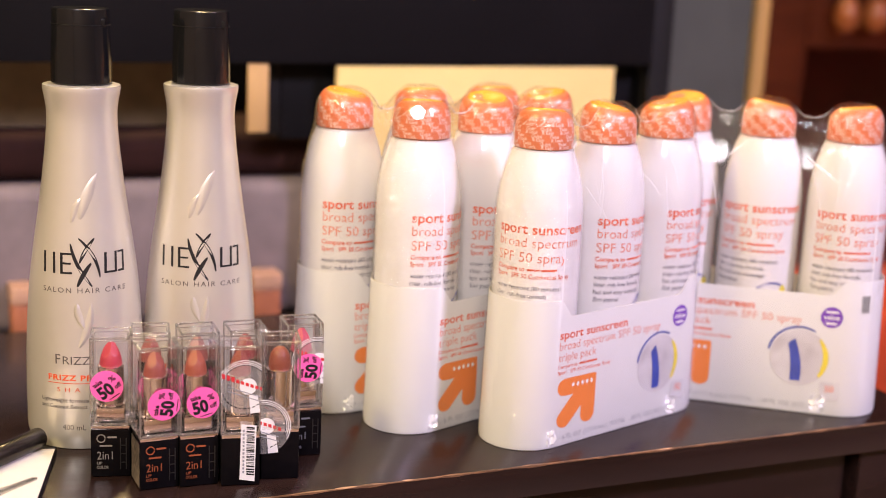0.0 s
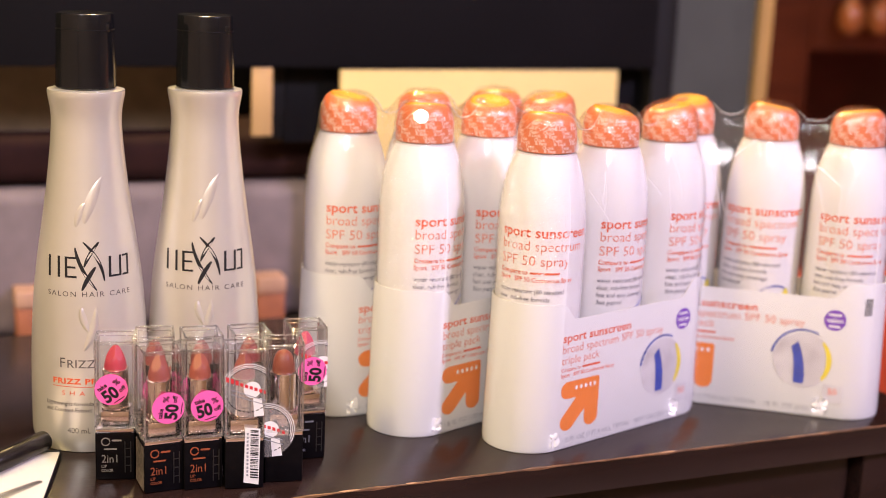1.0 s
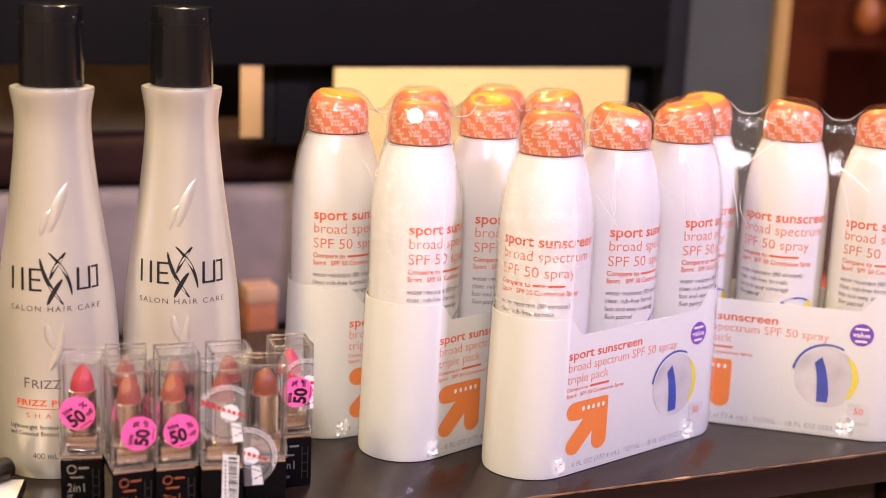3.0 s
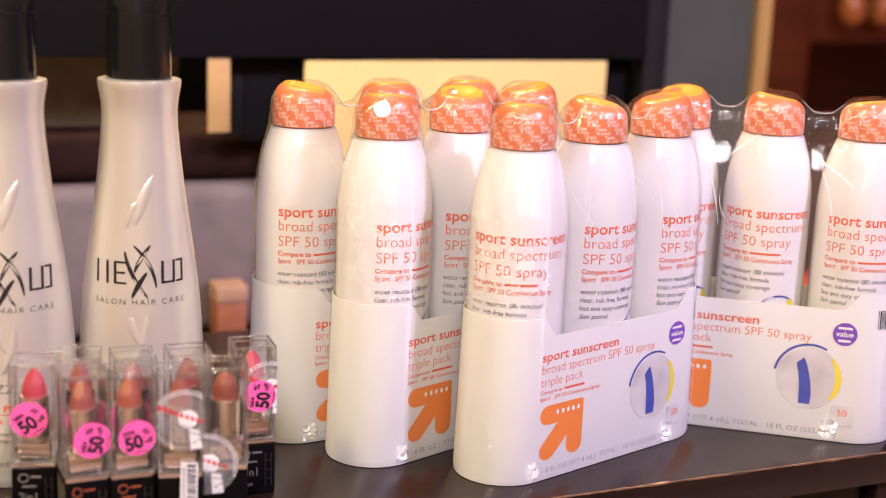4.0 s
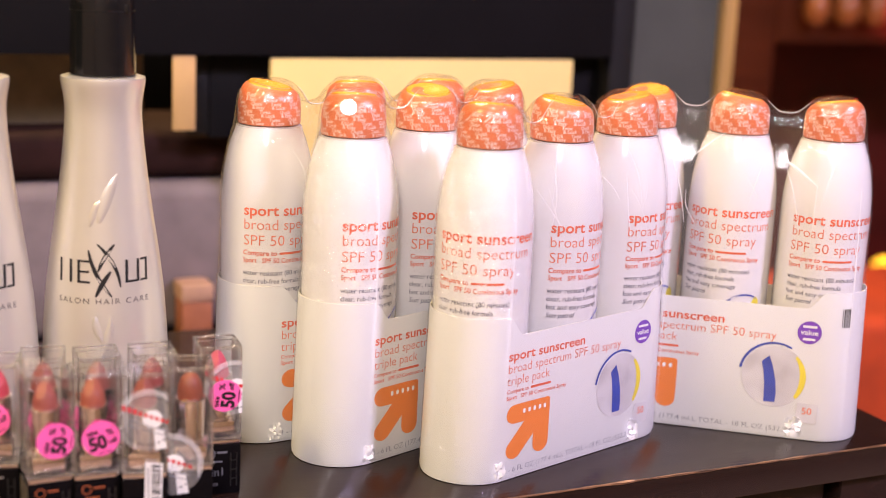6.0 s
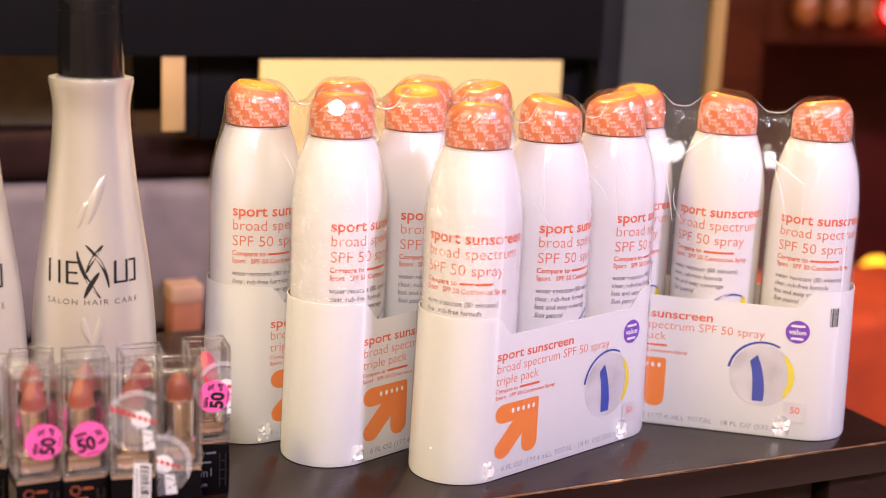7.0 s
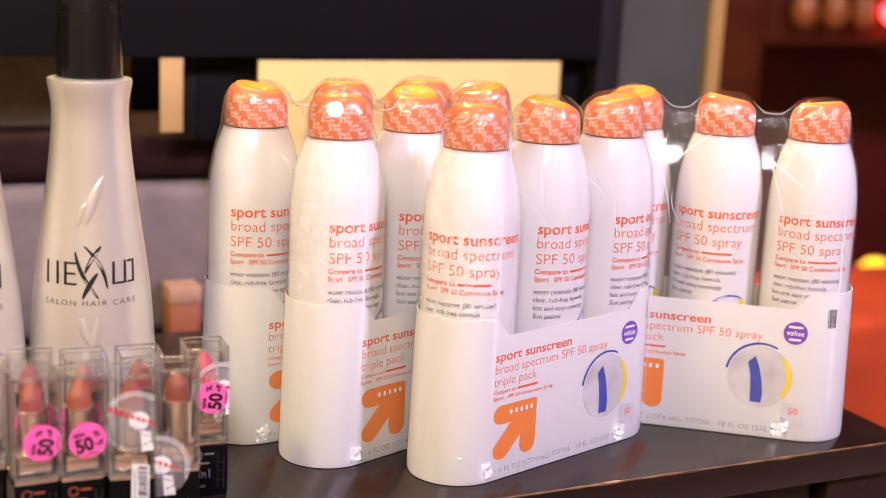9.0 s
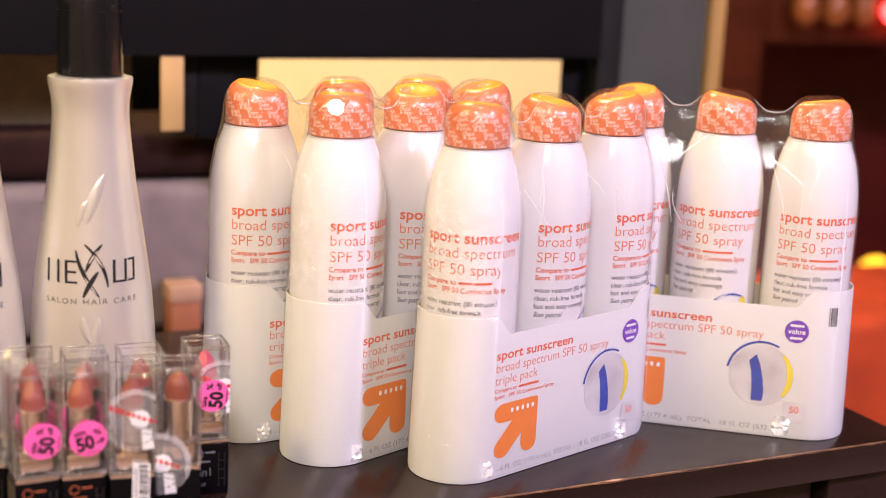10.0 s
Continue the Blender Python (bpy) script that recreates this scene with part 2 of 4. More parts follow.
def smooth_table(table, steps, width):
    zs = np.linspace(table[0][0], table[-1][0], steps)
    out = []
    for z in zs:
        near = [blend(table, min(max(z + d * width, table[0][0]), table[-1][0])) for d in (-1, -0.5, 0, 0.5, 1)]
        out.append((float(z), sum(near) / 5))
    return out


def plate(points, depth=0.0):
    """A flat shape in the x, y plane, with a little depth."""
    bm = bmesh.new()
    f = bm.faces.new([bm.verts.new((x, y, 0)) for x, y in points])
    if depth:
        r = bmesh.ops.extrude_face_region(bm, geom=[f])
        for v in r["geom"]:
            if isinstance(v, bmesh.types.BMVert):
                v.co.z += depth
    return bm


def disc_points(cx, cy, rx, ry=None, n=32, a0=0.0, a1=360.0):
    ry = rx if ry is None else ry
    last = n if a1 - a0 >= 360 else n + 1
    return [(cx + rx * math.cos(radians(a0 + (a1 - a0) * k / n)), cy + ry * math.sin(radians(a0 + (a1 - a0) * k / n))) for k in range(last)]


def bar_points(x0, y0, x1, y1, w, round_ends=True):
    """A stroke of width w with round ends."""
    a = math.degrees(math.atan2(y1 - y0, x1 - x0))
    n = 8 if round_ends else 1
    pts = [(x1 + w / 2 * math.cos(radians(a + d)), y1 + w / 2 * math.sin(radians(a + d))) for d in np.linspace(-90, 90, n + 1)]
    return pts + [(x0 + w / 2 * math.cos(radians(a + d)), y0 + w / 2 * math.sin(radians(a + d))) for d in np.linspace(90, 270, n + 1)]


def ring_points(cx, cz, r0, r1, a0, a1, n=30):
    a = disc_points(cx, cz, r1, r1, n, a0, a1)
    b = disc_points(cx, cz, r0, r0, n, a0, a1)
    return a + b[::-1]


def merge(bms):
    """Joins several bmeshes of one print into one; each lies a hair above the one before."""
    out = bmesh.new()
    for k, bm in enumerate(bms):
        me = bpy.data.meshes.new("tmp")
        bm.to_mesh(me)
        bm.free()
        me.transform(Matrix.Translation((0, 0, 0.00002 * k)))
        out.from_mesh(me)
        bpy.data.meshes.remove(me)
    return out


def words(text, size, width=None, bold=0.0, align="LEFT", shear=0.0, space=1.0):
    """Lettering in the x, y plane, from the built-in font; width squeezes it to that length."""
    cu = bpy.data.curves.new("words", "FONT")
    cu.body, cu.size, cu.offset, cu.align_x, cu.shear, cu.space_character = text, size, bold * size, align, shear, space
    cu.resolution_u = 3
    ob = new("words", cu)
    bpy.context.view_layer.update()
    me = bpy.data.meshes.new_from_object(ob.evaluated_get(bpy.context.evaluated_depsgraph_get()))
    bpy.data.objects.remove(ob)
    bpy.data.curves.remove(cu)
    bm = bmesh.new()
    bm.from_mesh(me)
    bpy.data.meshes.remove(me)
    xs = [v.co.x for v in bm.verts]
    if width and xs:
        k = width / (max(xs) - min(xs))
        for v in bm.verts:
            v.co.x *= k
    return bm


def moved(bm, dx=0.0, dy=0.0, turn=0.0):
    c, s = math.cos(radians(turn)), math.sin(radians(turn))
    for v in bm.verts:
        x, y = v.co.x, v.co.y
        v.co.x, v.co.y = c * x - s * y + dx, s * x + c * y + dy
    return bm


def stand(bm, y0):
    """Turns a flat print upright, facing -y, just proud of the plane y = y0."""
    for v in bm.verts:
        x, z, lift = v.co.x, v.co.y, v.co.z
        v.co = Vector((x, y0 - lift, z))
    return bm


def wrap(bm, radius, start=-90.0, lift=0.00015):
    """Lays a flat print round a turned body: x runs along the girth from the angle start, y is the height."""
    for v in bm.verts:
        x, z = v.co.x, v.co.y
        r = radius(z)
        a = radians(start) + x / r
        r += lift + v.co.z
        v.co = Vector((r * math.cos(a), r * math.sin(a), z))
    return bm


def fine(bm, size):
    """Cuts long edges so that a print can bend."""
    for _ in range(4):
        long = [e for e in bm.edges if e.calc_length() > size]
        if not long:
            break
        bmesh.ops.subdivide_edges(bm, edges=long, cuts=1)
        bmesh.ops.triangulate(bm, faces=[f for f in bm.faces if len(f.verts) > 4])
    return bm


TOP = 0.75   # height of the table's top
TABLE_TURN = 25.3
T_POSE = pose(0.2997, 0.8575, TOP, 0, 0, TABLE_TURN)


# ---- the room ----
def room_box(name, m, dims, mat, label, category="wall"):
    ob = new(name, mesh_of(name, box(*dims), mat, False))
    ob.matrix_basis = m
    return tagged(ob, label, category, kind="structure")


R_POSE = pose(0.2997, 0.8575, 0, 0, 0, TABLE_TURN)
# floor and walls are added out of view, pale so that chrome reflects brightly
room_box("floor", R_POSE, (-3.0, 3.0, -3.2, 2.4, -0.1, 0.0), M_FLOOR, "unseen beige carpet floor, kept pale to brighten reflections", "floor")
room_box("ceiling", R_POSE, (-3.0, 3.0, -3.2, 2.4, 2.6, 2.7), M_CEIL, "plain off-white painted ceiling", "ceiling")
room_box("wall_north", R_POSE, (-3.0, 3.0, 2.4, 2.5, 0, 2.6), M_PLASTER, "warm beige plaster wall behind the furniture")
room_box("wall_south", R_POSE, (-3.0, 3.0, -3.3, -3.2, 0, 2.6), M_PLASTER, "warm beige plaster wall")
room_box("wall_west", R_POSE, (-3.1, -3.0, -3.2, 2.4, 0, 2.6), M_PLASTER, "warm beige plaster wall")
room_box("wall_east", R_POSE, (3.0, 3.1, -3.2, 2.4, 0, 2.6), M_PLASTER, "warm beige plaster wall")


# ---- the table ----
def build_table():
    table = thing("display_table", T_POSE, "dark espresso wooden table with worn front edge", "table")
    length, depth = 1.5, 0.336
    part("tabletop", box(-length, 0, 0, depth, -0.019, 0, 0.0009), M_WOOD, table)
    # thin worn line along the front arris
    bm = bmesh.new()
    rows, n = [], 500
    rnd = random.Random(3)
    for k in range(n + 1):
        x = -length + (length - 0.004) * k / n + 0.002
        w = 0.0004 + 0.0010 * max(0.0, noise.noise(Vector((x * 60, 0, 3))) + 0.15) + 0.0002 * rnd.random()
        rows.append((bm.verts.new((x, w * 1.6, 0.00012)), bm.verts.new((x, -0.00012, 0.00008)), bm.verts.new((x, -0.00014, -w))))
    for a, b in zip(rows, rows[1:]):
        bm.faces.new((a[0], a[1], b[1], b[0]))
        bm.faces.new((a[1], a[2], b[2], b[1]))
    part("worn_edge", bm, M_EDGE, table, "rubbed pale brown edge")
    for x, w in ((-0.2065, 0.0055), (-0.37, 0.003), (-0.405, 0.006), (-0.46, 0.004)):
        pts = [(x + w * math.cos(a) * (0.8 + 0.4 * rnd.random()), 0.0004 + 0.0011 * math.sin(a) * (0.8 + 0.4 * rnd.random())) for a in np.linspace(0, 2 * math.pi, 12)[:-1]]
        bm = plate(pts, 0.0003)
        part("chip", bm, M_CHIP, table, "bare chip in the edge")
    part("front_panel", box(-length + 0.05, -0.0610, 0.012, 0.026, -0.66, -0.0195, 0.0008), M_WOOD, table)
    part("leg", box(-0.0536, -0.004, 0.006, 0.054, -TOP, -0.0195, 0.001), M_WOOD, table)
    part("leg", box(-0.0536, -0.004, depth - 0.054, depth - 0.006, -TOP, -0.0195, 0.001), M_WOOD, table)
    part("leg", box(-length + 0.004, -length + 0.0496, 0.006, 0.054, -TOP, -0.0195, 0.001), M_WOOD, table)
    part("leg", box(-length + 0.004, -length + 0.0496, depth - 0.054, depth - 0.006, -TOP, -0.0195, 0.001), M_WOOD, table)
    part("side_panel", box(-0.034, -0.02, 0.056, depth - 0.056, -0.66, -0.0195, 0.0008), M_WOOD, table)
    return table


build_table()

# ---- sunscreen packs ----
PITCH, TRAY_L, TRAY_R = 0.0533, 0.1132, 0.0262
FIRST = TRAY_L / 2 - PITCH   # place of the first can in the tray
CAN_TABLE = smooth_table([(0.0, 0.0235), (0.003, 0.0252), (0.006, 0.0254), (0.128, 0.0254), (0.136, 0.0252),
                          (0.143, 0.0247), (0.150, 0.0238), (0.157, 0.0225), (0.1635, 0.0208), (0.169, 0.0189), (0.1722, 0.0173)], 60, 0.003)


def can_radius(z):
    return blend(CAN_TABLE, z)


def make_can_meshes():
    out = {}
    prof = [(0.0, 0.0)] + [(r, z) for z, r in CAN_TABLE] + [(0.0165, 0.1722), (0.0, 0.1724)]
    out["body"] = mesh_of("can_body", lathe(prof, 72), M_CAN)
    # the collar between can and cap
    out["collar"] = mesh_of("collar", lathe([(0.0, 0.1716), (0.0167, 0.1716), (0.0169, 0.1722), (0.0167, 0.1729), (0.0, 0.1730)], 64), M_BALL)

    def slope(co):
        # the twist cap has a dished, slanting top
        k = max(0.0, (co.z - 0.186) / 0.011)
        dish = -0.0035 * max(0.0, 1 - (co.x ** 2 + (co.y + 0.002) ** 2) / 0.010 ** 2) * k
        return Vector((co.x, co.y, co.z + k * (0.0038 * co.x / 0.0168) + dish))

    cap = [(0.0, 0.1732), (0.0160, 0.1732), (0.0168, 0.1736), (0.0170, 0.1745), (0.0170, 0.1800), (0.0168, 0.1845), (0.0164, 0.1872),
           (0.0157, 0.1897), (0.0145, 0.1918), (0.0128, 0.1933), (0.0103, 0.1943), (0.0068, 0.1948), (0.0034, 0.1949), (0.0, 0.1949)]
    out["cap"] = mesh_of("cap", lathe(cap, 64, slope), M_CAPO)
    # thumb recess on the top; its amber colour holds the warm light from behind
    out["button"] = mesh_of("button", lathe([(0.0, 0.1905), (0.0112, 0.1905), (0.0122, 0.1938), (0.0114, 0.1947), (0.0090, 0.1946), (0.0050, 0.1932), (0.0, 0.1928)], 40,
                                            lambda co: Vector((co.x - 0.0006, co.y, co.z + 0.0033 * co.x / 0.0168 - 0.0004))), M_CAPTOP_GLOW)
    # lettering round the cap, in three staggered rows
    rows = []
    girth = 2 * math.pi * 0.0170
    for k, z in enumerate((0.1741, 0.1783, 0.1825, 0.1866)):
        count = 10
        for i in range(count):
            x = girth * (i + 0.5 * (k % 2)) / count
            a, b = (("Quick", "& Easy"), ("Twist", "& Lock"))[(i + k) % 2]
            rows.append(moved(words(a, 0.0026, bold=0.02), x, z + 0.0019))
            rows.append(moved(words(b, 0.0026, bold=0.02), x + 0.0009, z))
    cap_r = [(z, r) for r, z in cap[2:12]]
    lettering = wrap(merge_flat(rows), lambda z: blend(cap_r, z), 0.0, 0.00014)
    for v in lettering.verts:
        v.co = slope(v.co)
    out["cap_print"] = mesh_of("cap_lettering", lettering, M_CAPINK, False)

    def ink(rows, mat, name):
        return mesh_of(name, wrap(fine(merge_flat(rows), 0.004), can_radius, -90.0, 0.00014), mat, False)

    out["title"] = ink([moved(words("sport sunscreen", 0.0082, 0.0570, bold=0.016), 0, 0.1268)], M_INK_O, "title")
    out["subtitle"] = ink([moved(words("broad spectrum", 0.0082, 0.0520, bold=-0.008), 0, 0.1190), moved(words("SPF 50 spray", 0.0082, 0.0430, bold=-0.008), 0, 0.1104)], M_INK_OL, "subtitle")
    out["compare"] = ink([moved(words("Compare to", 0.0038, 0.0185, bold=0.016), 0, 0.1050), moved(plate(bar_points(0.0205, 0.1060, 0.037, 0.1060, 0.0012)), 0, 0),
                          moved(words("Sport   SPF 50 Continuous Spray", 0.0038, 0.046, bold=0.010), 0, 0.1009)], M_INK_O, "comparison_line")
    out["claims"] = ink([moved(words(s, 0.0038, w, bold=0.006), 0, z) for s, w, z in (
        ("water resistant (80 minutes)", 0.041, 0.0940), ("clear, rub-free formula", 0.032, 0.0895), ("fast and easy coverage", 0.033, 0.0850))]
        + [moved(words("Sun patrol", 0.0038, 0.016, bold=0.012, shear=0.25), 0, 0.0805)], M_INK_G, "claims")
    bx, bz, br = 0.0390, 0.0670, 0.0150
    out["ball"] = mesh_of("ball_picture", wrap(fine(plate(disc_points(bx, bz, br * 0.9)), 0.004), can_radius, -90, 0.00010), M_BALL, False)
    arc = disc_points(bx, bz, br, br, 20, 55, 165)
    arc += [(bx + (x - bx) * 0.93 + 0.0002, bz + (z - bz) * 0.93) for x, z in reversed(arc)]
    out["arc"] = mesh_of("ball_arc", wrap(fine(plate(arc), 0.004), can_radius, -90, 0.00018), M_BLUE, False)
    out["yellow"] = mesh_of("ball_yellow", wrap(fine(plate(disc_points(bx + 0.008, bz + 0.003, 0.0035, 0.010)), 0.004), can_radius, -90, 0.00020), M_YEL, False)
    # fine print box on the back label
    rows = [plate([(x0, z0), (x1, z0), (x1, z1), (x0, z1)]) for x0, x1, z0, z1 in
            ((-0.0300, -0.0297, 0.060, 0.1275), (-0.062, -0.030, 0.1272, 0.1275), (-0.062, -0.030, 0.1110, 0.1113), (-0.062, -0.030, 0.0960, 0.0963))]
    rows += [plate([(-0.060, z), (-0.0325 - 0.004 * (k % 3), z), (-0.0325 - 0.004 * (k % 3), z + 0.0009), (-0.060, z + 0.0009)]) for k, z in enumerate(np.arange(0.062, 0.125, 0.0026))]
    out["facts"] = ink(rows, M_INK_G, "fine_print")
    return out


def merge_flat(bms):
    out = bmesh.new()
    for bm in bms:
        me = bpy.data.meshes.new("tmp")
        bm.to_mesh(me)
        bm.free()
        out.from_mesh(me)
        bpy.data.meshes.remove(me)
    return out


CAN = make_can_meshes()


def stadium(r, n_end=28, n_side=26, length=TRAY_L):
    """Outline round three round cans in a row: front side from the first can to the last, far end, back side, near end."""
    pts = [(length * k / n_side, -r) for k in range(n_side)]
    pts += [(length + r * math.sin(math.pi * k / n_end), -r * math.cos(math.pi * k / n_end)) for k in range(n_end)]
    pts += [(length * (1 - k / n_side), r) for k in range(n_side)]
    pts += [(-r * math.sin(math.pi * k / n_end), r * math.cos(math.pi * k / n_end)) for k in range(n_end)]
    return pts


def tray_height(x, y):
    """The tray's rim: high round the ends, low along both sides, with a rounded step."""
    high, low = 0.0893, 0.0790
    d = max(-x - 0.0035, x - TRAY_L - 0.0035, -0.014)
    k = min(1.0, max(0.0, (d + 0.012) / 0.012))
    k = k * k * (3 - 2 * k)
    return low + (high - low) * k


LEAN = 0.0026   # the carton's ends lean in to the cans towards the rim


def leaned(x, z):
    return x + (1 - 2 * min(max(x / TRAY_L, 0.0), 1.0)) * LEAN * z / 0.0893


def make_tray_mesh():
    bm = bmesh.new()
    # finer steps where the rim drops
    def outline(r):
        xs = [0.0, 0.001, 0.002, 0.003, 0.004, 0.005, 0.006, 0.007, 0.008, 0.009, 0.010, 0.012, 0.016]
        side = xs + list(np.linspace(0.024, TRAY_L - 0.024, 10)) + [TRAY_L - x for x in reversed(xs)]
        n = 30
        pts = [(x, -r) for x in side]
        pts += [(TRAY_L + r * math.sin(math.pi * k / n), -r * math.cos(math.pi * k / n)) for k in range(1, n)]
        pts += [(x, r) for x in reversed(side)]
        pts += [(-r * math.sin(math.pi * k / n), r * math.cos(math.pi * k / n)) for k in range(1, n)]
        return pts
    outer, inner = outline(TRAY_R), outline(TRAY_R - 0.0005)
    lo_a = [bm.verts.new((x, y, 0.0022)) for x, y in outer]
    lo_b = [bm.verts.new((x * 0.996 + 0.0002, y * 0.975, 0.0)) for x, y in outer]
    hi_a = [bm.verts.new((leaned(x, tray_height(x, y)), y, tray_height(x, y))) for x, y in outer]
    hi_b = [bm.verts.new((leaned(x, tray_height(x, y)), y, tray_height(x, y))) for x, y in inner]
    in_b = [bm.verts.new((x, y, 0.001)) for x, y in inner]
    n = len(outer)
    for k in range(n):
        j = (k + 1) % n
        bm.faces.new((lo_b[k], lo_b[j], lo_a[j], lo_a[k]))
        bm.faces.new((lo_a[k], lo_a[j], hi_a[j], hi_a[k]))
        f = bm.faces.new((hi_a[k], hi_a[j], hi_b[j], hi_b[k]))
        f.material_index = 1
        f = bm.faces.new((hi_b[k], hi_b[j], in_b[j], in_b[k]))
        f.material_index = 1
    bm.faces.new(lo_b)
    return mesh_of("carton", bm, [M_CARD, M_CARD_IN])


TRAY = make_tray_mesh()


def make_tray_prints():
    y0 = -TRAY_R - 0.00012
    out = []

    def add(name, bm, mat, lift=0.0, label=""):
        mid = next((c for key, c in (("ball", 0.0800), ("badge", 0.0959), ("number", 0.0985)) if name.startswith(key)), None)
        for v in bm.verts:
            v.co.x = v.co.x * 1.105 if mid is None else mid * 1.105 + (v.co.x - mid)
        out.append((name, mesh_of(name, stand(bm, y0 - lift), mat, False), label))

    add("title", moved(words("sport sunscreen", 0.0072, 0.0520, bold=0.016), 0.0, 0.0660), M_INK_O)
    add("subtitle", merge_flat([moved(words("broad spectrum SPF 50 spray", 0.0072, 0.0790, bold=-0.008), 0.0, 0.0592), moved(words("triple pack", 0.0072, 0.0285, bold=-0.008), 0.0, 0.0525)]), M_INK_OL)
    add("comparison_line", merge_flat([moved(words("Compare to", 0.0030, 0.0145, bold=0.01), 0, 0.0482), plate(bar_points(0.0165, 0.0491, 0.0290, 0.0491, 0.0013)),
                                       moved(words("Sport   SPF 50 Continuous Spray", 0.0030, 0.0405, bold=0.01), 0, 0.0447)]), M_INK_O)
    w = 0.0105
    arrow = merge([plate(bar_points(0.0060, 0.0362, 0.0240, 0.0362, w)), plate(bar_points(0.0246, 0.0362, 0.0246, 0.0165, w)),
                   plate(bar_points(0.0235, 0.0352, 0.0066, 0.0165, w)),
                   plate([(0.0185, 0.0414), (0.0285, 0.0414), (0.0297, 0.0406), (0.0298, 0.0300), (0.0150, 0.0320)])])
    add("arrow_mark", arrow, M_ARROW, 0.0, "solid orange arrow printed on the tray")
    add("arrow_bar", merge_flat([plate(bar_points(x, 0.0364, x, 0.0374, 0.0017)) for x in (0.0122, 0.0158, 0.0193, 0.0228, 0.0262)]), M_INK_W, 0.0002, "white printed shapes")
    bx, bz, br = 0.0800, 0.0368, 0.0192
    add("ball_picture", fine(plate(disc_points(bx, bz, br * 0.96, n=48)), 0.006), M_BALL, 0.00004)
    arc = disc_points(bx - 0.0005, bz + 0.0010, br * 1.03, br * 1.03, 24, 62, 172)
    arc += [(bx + (x - bx) * 0.945 + 0.0003, bz + (z - bz) * 0.945) for x, z in reversed(arc)]
    add("ball_arc", plate(arc), M_BLUE, 0.00016)
    add("ball_blue_panel", plate([(bx - 0.0075, bz + 0.0085), (bx - 0.0035, bz + 0.0125), (bx - 0.001, bz + 0.0065), (bx + 0.0012, bz - 0.002), (bx + 0.0022, bz - 0.010),
                                  (bx + 0.0018, bz - 0.0155), (bx - 0.0045, bz - 0.0155), (bx - 0.0050, bz - 0.004), (bx - 0.006, bz + 0.003)]), M_BLUE, 0.00018)
    yel = disc_points(bx, bz, br * 0.95, br * 0.95, 20, -42, 48)
    yel += [(bx + (x - bx) * 0.70 + 0.0020, bz + (z - bz) * 0.98) for x, z in reversed(yel[1:-1])]
    add("ball_yellow_panel", plate(yel), M_YEL, 0.00018)
    add("badge", plate(disc_points(0.0959, 0.0651, 0.0068, n=36)), M_PURP, 0.00005, "round purple value badge")
    add("badge_lettering", merge_flat([moved(words("value", 0.0043, 0.0100, bold=0.02, align="CENTER"), 0.0959, 0.0637),
                                       plate(bar_points(0.0925, 0.0686, 0.0993, 0.0686, 0.0014)), plate(bar_points(0.0930, 0.0611, 0.0988, 0.0611, 0.0014))]), M_INK_W, 0.0001)
    add("number_box", plate([(0.0925, 0.0105), (0.1045, 0.0105), (0.1045, 0.0225), (0.0925, 0.0225)]), M_BALL, 0.00022)
    add("number", moved(words("50", 0.0058, bold=0.01, align="CENTER"), 0.0985, 0.0160), M_INK_OL, 0.0003)
    add("volume_line", moved(words("3 - 6 FL OZ (177.4 mL), TOTAL - 18 FL OZ (532.3 mL)", 0.0042, 0.0960), 0.0005, 0.0040), M_INK_LG)
    # a piece of the back label with a bar code, at the rounded end
    rows = []
    rnd = random.Random(8)
    x = 0.0
    while x < 0.0065:
        w = rnd.choice((0.0004, 0.0008, 0.0003))
        rows.append(plate([(x, 0.0690), (x + w, 0.0690), (x + w, 0.0800), (x, 0.0800)]))
        x += w + rnd.choice((0.0004, 0.0007))
    code = wrap(fine(merge_flat(rows), 0.004), lambda z: TRAY_R, -62.0, 0.00015)
    for v in code.verts:
        v.co.x += TRAY_L - LEAN * v.co.z / 0.0893
    out.append(("bar_code", mesh_of("bar_code", code, M_INK_K, False), "black printed bar code"))
    return out


TRAY_PRINTS = make_tray_prints()


def film_radius(z):
    """The film runs straight from the caps down to the cans' shoulders."""
    return blend([(0.0, 0.0264), (0.088, 0.0268), (0.094, 0.0262), (0.132, 0.0261), (0.143, 0.0255), (0.150, 0.0247), (0.157, 0.0235), (0.1635, 0.0219),
                  (0.170, 0.0200), (0.176, 0.0186), (0.184, 0.0180), (0.188, 0.0174), (0.192, 0.0160)], z)


def film_ends(z, slide):
    """The film's straight run at a height: the tray's length below, from the first can to the last above."""
    k = blend([(0.0, 0.0), (0.089, LEAN / FIRST), (0.110, 1.0)], z)
    return (FIRST - slide) * k, TRAY_L + (FIRST - slide + 2 * PITCH - TRAY_L) * k


def film_top(x, y, loose, slide=0.0):
    """Height of the film over the caps, sagging between them."""
    d = min(math.hypot(x - FIRST + slide - PITCH * k, y) for k in range(3))
    return blend([(0.0, 0.1988), (0.007, 0.1986), (0.0115, 0.1973), (0.0150, 0.1945), (0.0178, 0.1915), (0.022, 0.1945 - 0.012 * loose), (0.04, 0.1945 - 0.016 * loose)], d)


